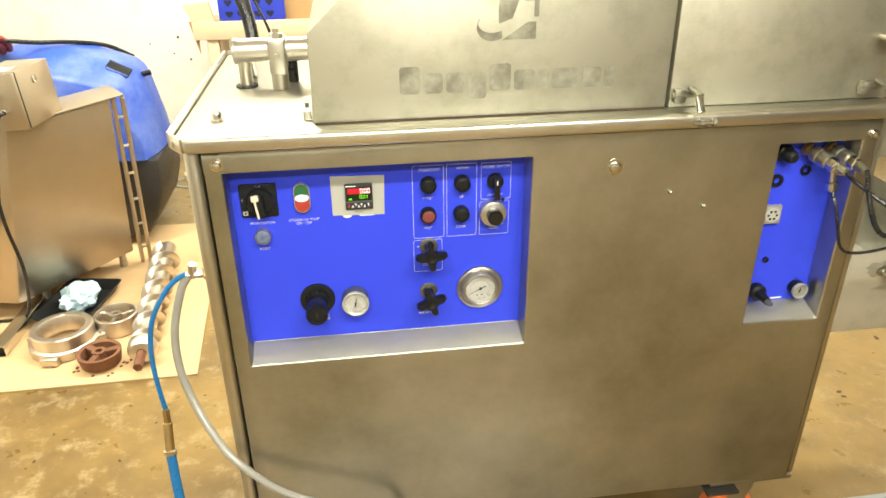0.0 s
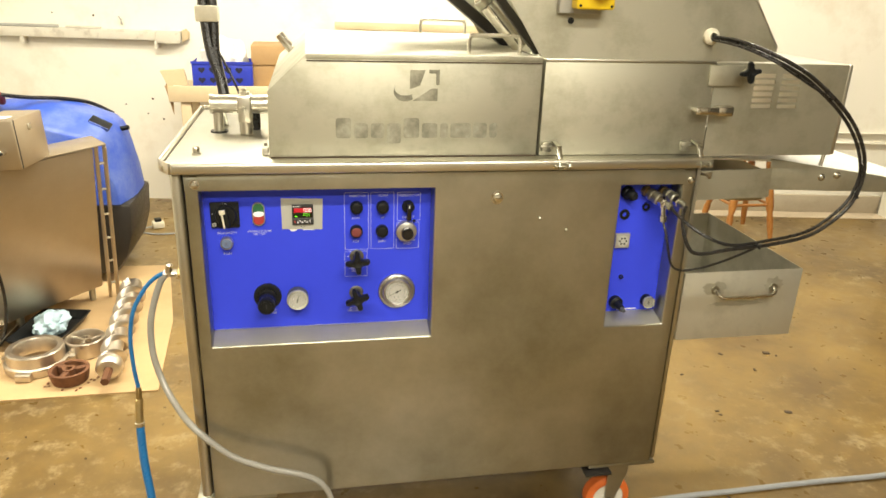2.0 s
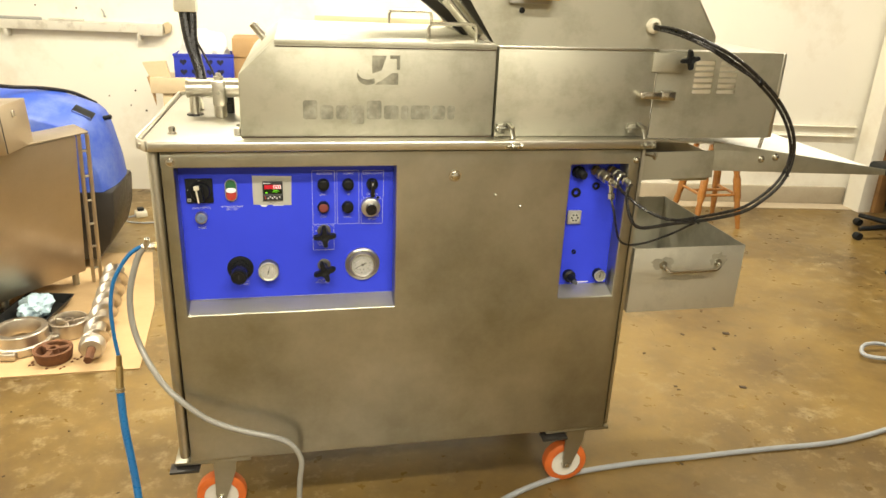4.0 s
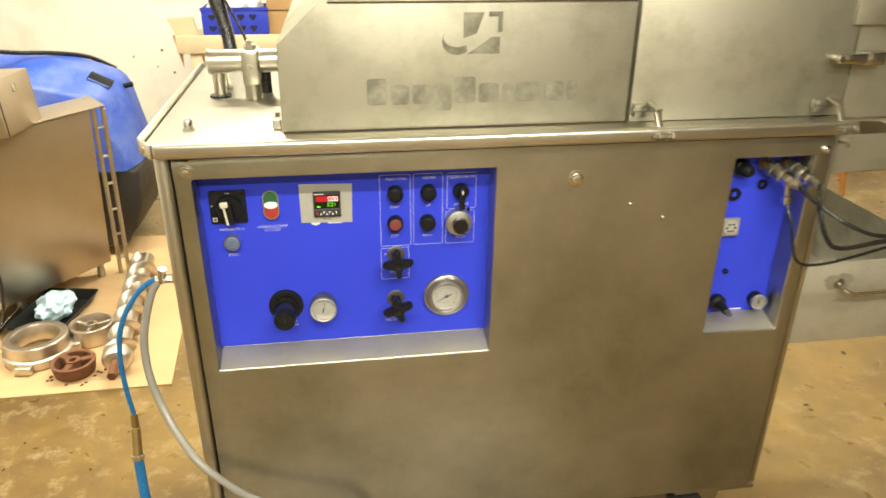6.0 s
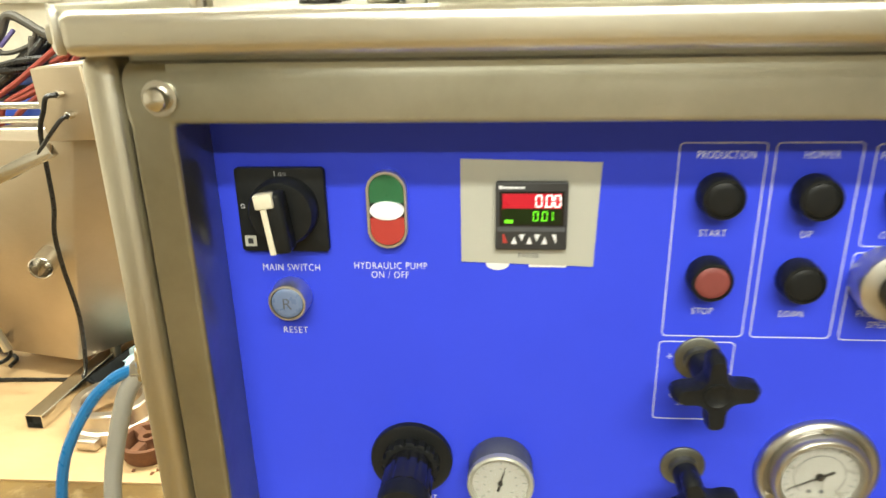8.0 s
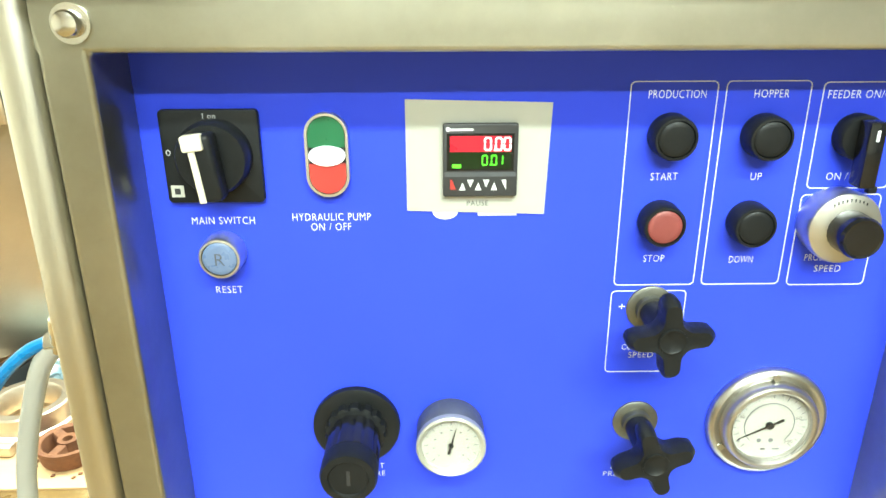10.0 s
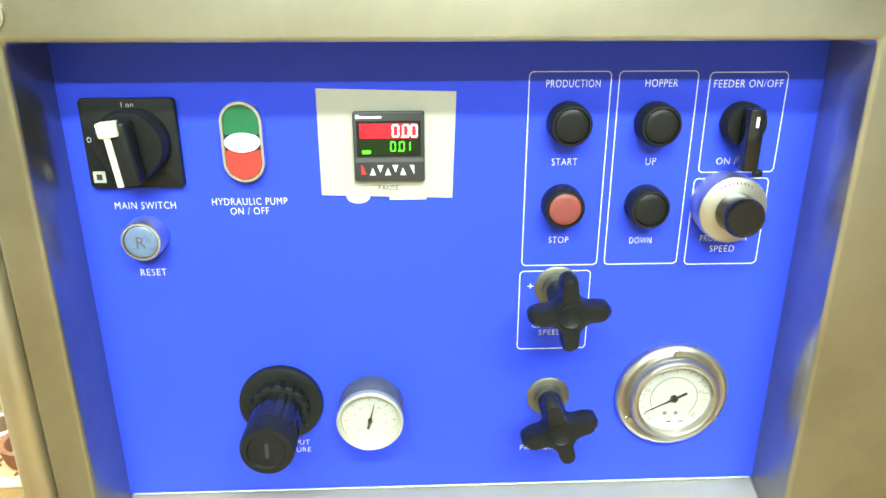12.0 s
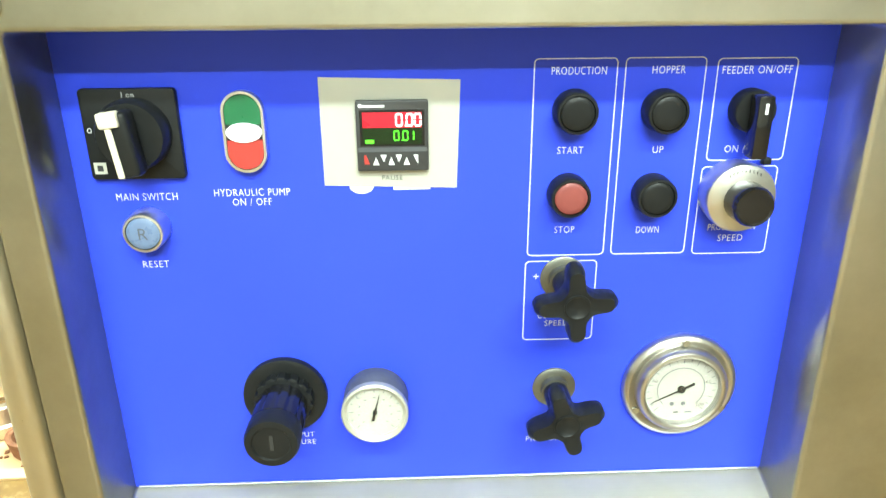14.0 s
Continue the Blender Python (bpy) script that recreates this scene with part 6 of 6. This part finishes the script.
def corner_post():
    v = part("wall_end", box(4.185, 3.86, 0, 4.288, 4.02, CEIL, 0.004), WHITE_WALL)
    tagged(v, "cream painted end of the wall beside the door post", "wall", kind="structure")
    p = part("door_post", box(4.292, 3.83, 0, 4.375, 3.99, CEIL, 0.006), WOOD_BROWN)
    tagged(p, "brown wooden door post at the room's corner", "post", kind="structure")
    c = thing("tall_cabinet", (4.44, 3.5, 0), "tall dark brown cabinet beside the door post", "cabinet")
    part("body", box(4.395, 3.10, 0.0, 4.545, 3.80, 2.0, 0.006), BROWN_CABINET, c)
    part("door", box(4.383, 3.13, 0.06, 4.3945, 3.77, 1.96, 0.004), BROWN_CABINET, c)
    part("knob", rod((4.383, 3.70, 0.98), (4.350, 3.70, 0.98), 0.016, 16), RED, c, "small red knob")


def stool():
    s = thing("wooden_stool", (2.88, 3.76, 0), "varnished orange-brown wooden stool with turned legs", "stool")
    cx, cy = 2.88, 3.76
    part("seat", lathe([(0, 0.0), (0.15, 0.0), (0.165, 0.012), (0.165, 0.024), (0.15, 0.032), (0, 0.030)], pose(cx, cy, 0.565), 36), WOOD_ORANGE, s)
    feet = []
    for sx, sy in ((1, -1), (-1, -1), (1, 1), (-1, 1)):
        top = Vector((cx + 0.085 * sx, cy + 0.085 * sy, 0.57))
        bot = Vector((cx + 0.160 * sx, cy + 0.160 * sy, 0.0))
        d = (bot - top).length
        prof = [(0, 0), (0.017, 0), (0.021, d * 0.15), (0.026, d * 0.3), (0.018, d * 0.36), (0.025, d * 0.42), (0.025, d * 0.62), (0.017, d * 0.70), (0.022, d * 0.76), (0.014, d), (0, d)]
        part("leg", lathe(prof, along(top, bot), 16), WOOD_ORANGE, s)
        feet.append(top.lerp(bot, 0.6))
    for a, b in ((0, 2), (1, 3)):
        part("stretcher", rod(feet[a], feet[b], 0.010, 12), WOOD_ORANGE, s)
    part("stretcher", rod(feet[0].lerp(feet[2], 0.5), feet[1].lerp(feet[3], 0.5), 0.010, 12), WOOD_ORANGE, s)
    part("stretcher", rod(feet[0], feet[1], 0.010, 12), WOOD_ORANGE, s)


def office_chair():
    c = thing("swivel_chair", (4.05, 3.32, 0), "black five-armed swivel chair base on castors", "chair")
    cx, cy = 4.03, 3.30
    part("column", rod((cx, cy, 0.07), (cx, cy, 0.42), 0.025, 18), BLACK, c)
    part("seat", box(cx - 0.20, cy - 0.20, 0.42, cx + 0.20, cy + 0.20, 0.49, 0.03, 3), BLACK, c)
    for i in range(5):
        a = radians(176 + 72 * i)
        e = (cx + 0.30 * math.cos(a), cy + 0.30 * math.sin(a))
        part("arm", rod((cx, cy, 0.095), (*e, 0.075), 0.022, 12, r1=0.015), BLACK, c)
        part("castor", lathe([(0, 0), (0.024, 0), (0.026, 0.006), (0.026, 0.036), (0.024, 0.042), (0, 0.042)], along((e[0], e[1] - 0.021, 0.0265), (e[0], e[1] + 0.021, 0.0265)), 18), BLACK, c)
    t = thing("side_table", (3.75, 2.7, 0), "small table with a dark green tubular leg", "table")
    part("leg", rod((3.475, 2.76, 0), (3.630, 2.80, 0.72), 0.020, 14), material("dark_green_paint", (0.03, 0.045, 0.04), 0.4, fine=60), t)
    part("leg", rod((4.10, 2.76, 0), (4.06, 2.80, 0.72), 0.020, 14), DARK_METAL, t)
    part("leg", rod((3.475, 2.36, 0), (3.630, 2.40, 0.72), 0.020, 14), DARK_METAL, t)
    part("leg", rod((4.10, 2.36, 0), (4.06, 2.40, 0.72), 0.020, 14), DARK_METAL, t)
    part("top", box(3.60, 2.32, 0.72, 4.14, 2.86, 0.745, 0.004), WOOD_BROWN, t)


def bench():
    b = thing("work_bench", (-0.4, 4.42, 0), "pale pine workbench along the wall", "bench")
    part("top", box(-0.66, 4.25, 0.824, 0.55, 4.62, 0.849, 0.004), WOOD_PALE, b)
    part("rail", box(-0.715, 4.225, 0.772, 0.55, 4.248, 0.867, 0.003), WOOD_PALE, b)
    for x in (-0.62, 0.48):
        for y in (4.27, 4.58):
            part("leg", box(x - 0.03, y - 0.03, 0, x + 0.03, y + 0.03, 0.824, 0.003), WOOD_PALE, b)
    part("end_board", prism([(-0.72, 0.867), (-0.60, 0.867), (-0.62, 0.962), (-0.755, 0.952)], 4.26, 4.30), WOOD_PALE, b)
    part("brace", prism([(-0.735, 0.867), (-0.69, 0.867), (-0.695, 0.692)], 4.252, 4.262), CARDBOARD, b)
    c = thing("blue_crate", (-0.41, 4.40, 0.849), "blue plastic crate with heart-shaped hand holes on the bench", "crate")
    x0, x1, y0, y1, z0, z1 = -0.575, -0.220, 4.29, 4.53, 0.850, 1.002
    part("bottom", box(x0, y0, z0, x1, y1, z0 + 0.006), CRATE_BLUE, c)
    part("front", box(x0, y0, z0 + 0.006, x1, y0 + 0.006, z1, 0.001), CRATE_BLUE, c)
    part("back", box(x0, y1 - 0.006, z0 + 0.006, x1, y1, z1), CRATE_BLUE, c)
    part("side", box(x0, y0 + 0.006, z0 + 0.006, x0 + 0.006, y1 - 0.006, z1), CRATE_BLUE, c)
    part("side", box(x1 - 0.006, y0 + 0.006, z0 + 0.006, x1, y1 - 0.006, z1), CRATE_BLUE, c)
    part("rim", outline_frame([(x0 - 0.004, z1 - 0.012), (x1 + 0.004, z1 - 0.012), (x1 + 0.004, z1 + 0.004), (x0 - 0.004, z1 + 0.004)], [(x0 + 0.1, z1 - 0.006), (x1 - 0.1, z1 - 0.006), (x1 - 0.1, z1 - 0.002), (x0 + 0.1, z1 - 0.002)], y0 - 0.006, y0 - 0.001), CRATE_BLUE, c)
    hole = material("crate_hole", (0.004, 0.006, 0.03), 0.6)
    for hx in (-0.520, -0.455, -0.365, -0.300):
        for hz in (0.895, 0.955):
            heart = [(hx + 0.0013 * 16 * math.sin(t) ** 3, hz + 0.0013 * (13 * math.cos(t) - 5 * math.cos(2 * t) - 2 * math.cos(3 * t) - math.cos(4 * t))) for t in (2 * math.pi * i / 28 for i in range(28))]
            part("hand_hole", prism(heart, y0 - 0.0015, y0 - 0.0002), hole, c)
    g = thing("white_bag", (-0.4, 4.42, 0.857), "crumpled white plastic bags in the crate", "bag")
    bm = bmesh.new()
    bmesh.ops.create_icosphere(bm, subdivisions=4, radius=1)
    for v in bm.verts:
        p = v.co.copy()
        k = 1 + 0.25 * noise.noise(p * 2.0 + Vector((3, 1, 2))) + 0.18 * abs(noise.noise(p * 4.5))
        v.co = Vector((-0.40 + 0.142 * p.x * k, 4.41 + 0.088 * p.y * k, 1.005 + 0.135 * p.z * k))
    part("bag", bm, BIN_WHITE, g, angle=25)
    k = thing("cardboard_box", (-0.1, 4.42, 0.849), "plain brown cardboard box on the bench", "box")
    part("carton", box(-0.225, 4.33, 0.850, 0.10, 4.60, 1.102, 0.003), CARDBOARD, k)
    part("flap", box(-0.225, 4.322, 0.987, 0.10, 4.3285, 1.097, 0.001), CARDBOARD, k)


def cable_drop():
    t = thing("cable_bundle", (-0.2, 2.5, CEIL), "thick black cables hanging down behind the machine in a white clip", "cable")
    for dx, r in ((0.0, 0.018), (0.03, 0.016)):
        part("wire", hose([(-0.30 + dx, 2.35, CEIL - 0.02), (-0.255 + dx, 2.30, 2.2), (-0.225 + dx, 2.26, 1.7), (-0.205 + dx * 0.9, 2.22, 1.40), (-0.190 + dx * 0.4, 2.20, 1.27), (-0.160, 2.18, 1.16), (-0.140, 2.12, 0.95), (-0.10, 2.08, 0.7)], r, 10), RUBBER, t)
    part("clip", box(-0.232, 2.19, 1.365, -0.160, 2.26, 1.415, 0.006), IVORY, t, "white plastic clip")
    part("thin_wire", hose([(-0.165, 2.19, 1.27), (-0.125, 2.17, 1.19), (-0.10, 2.16, 1.12)], 0.004, 8), RUBBER, t)
    u = thing("loose_wire", (0.45, 2.4, 1.55), "thin black wires looping from the ceiling behind the hopper", "wire")
    part("wire", hose([(0.30, 2.4, CEIL - 0.02), (0.33, 2.4, 2.0), (0.36, 2.4, 1.56), (0.42, 2.4, 1.482), (0.50, 2.4, 1.472), (0.58, 2.4, 1.50), (0.62, 2.4, 1.62), (0.60, 2.4, CEIL - 0.02)], 0.005, 8), RUBBER, u)
    part("wire", hose([(0.42, 2.42, CEIL - 0.02), (0.40, 2.42, 1.60), (0.45, 2.42, 1.495), (0.52, 2.42, 1.49), (0.56, 2.42, 1.58), (0.54, 2.42, CEIL - 0.02)], 0.004, 8), RUBBER, u)


def floor_debris():
    d = thing("floor_crumbs", (2.0, 2.1, 0), "small dark crumbs of dirt scattered on the floor", "dirt", kind="stuff")
    rng = random.Random(11)
    bm = bmesh.new()
    spots = [(2.095, 2.195, 0.016), (1.882, 2.211, 0.010), (1.957, 2.064, 0.010), (1.9, 1.75, 0.014)] + [(rng.uniform(1.2, 3.2), rng.uniform(1.2, 3.4), rng.uniform(0.003, 0.008)) for k in range(40)]
    spots += [(rng.uniform(-1.6, -0.3), rng.uniform(1.1, 2.1), rng.uniform(0.002, 0.006)) for k in range(30)]
    for x, y, r in spots:
        box(-r, -r * 0.6, 0, r, r * 0.6, r * 0.35, r * 0.15, 1, m=pose(x, y, 0, 0, 0, rng.uniform(0, 180)), bm=bm)
    part("crumbs", bm, DIRT, d)


def extension_socket():
    t = thing("extension_socket", (-0.84, 4.16, 0), "white extension socket with a cord lying on the floor", "socket")
    m = pose(-0.84, 4.16, 0.0, 0, 0, 20)
    part("casing", box(-0.035, -0.03, 0, 0.035, 0.03, 0.042, 0.008, 3, m=m), IVORY, t)
    part("plug", box(-0.02, -0.02, 0.042, 0.02, 0.02, 0.062, 0.006, 3, m=m), BLACK, t, "black plug pushed in")
    part("cord", hose([(-0.84 - 0.03, 4.16 - 0.01, 0.012), (-0.84 - 0.10, 4.16 - 0.03, 0.006), (-0.84 - 0.16, 4.16 + 0.04, 0.006), (-0.84 - 0.06, 4.16 - 0.11, 0.006), (-0.84 + 0.10, 4.16 - 0.14, 0.006), (-0.84 + 0.35, 4.16 - 0.05, 0.006)], 0.005, 8), CABLE_GREY, t)


extension_socket()
wall_fittings()
corner_post()
stool()
office_chair()
bench()
cable_drop()
floor_debris()
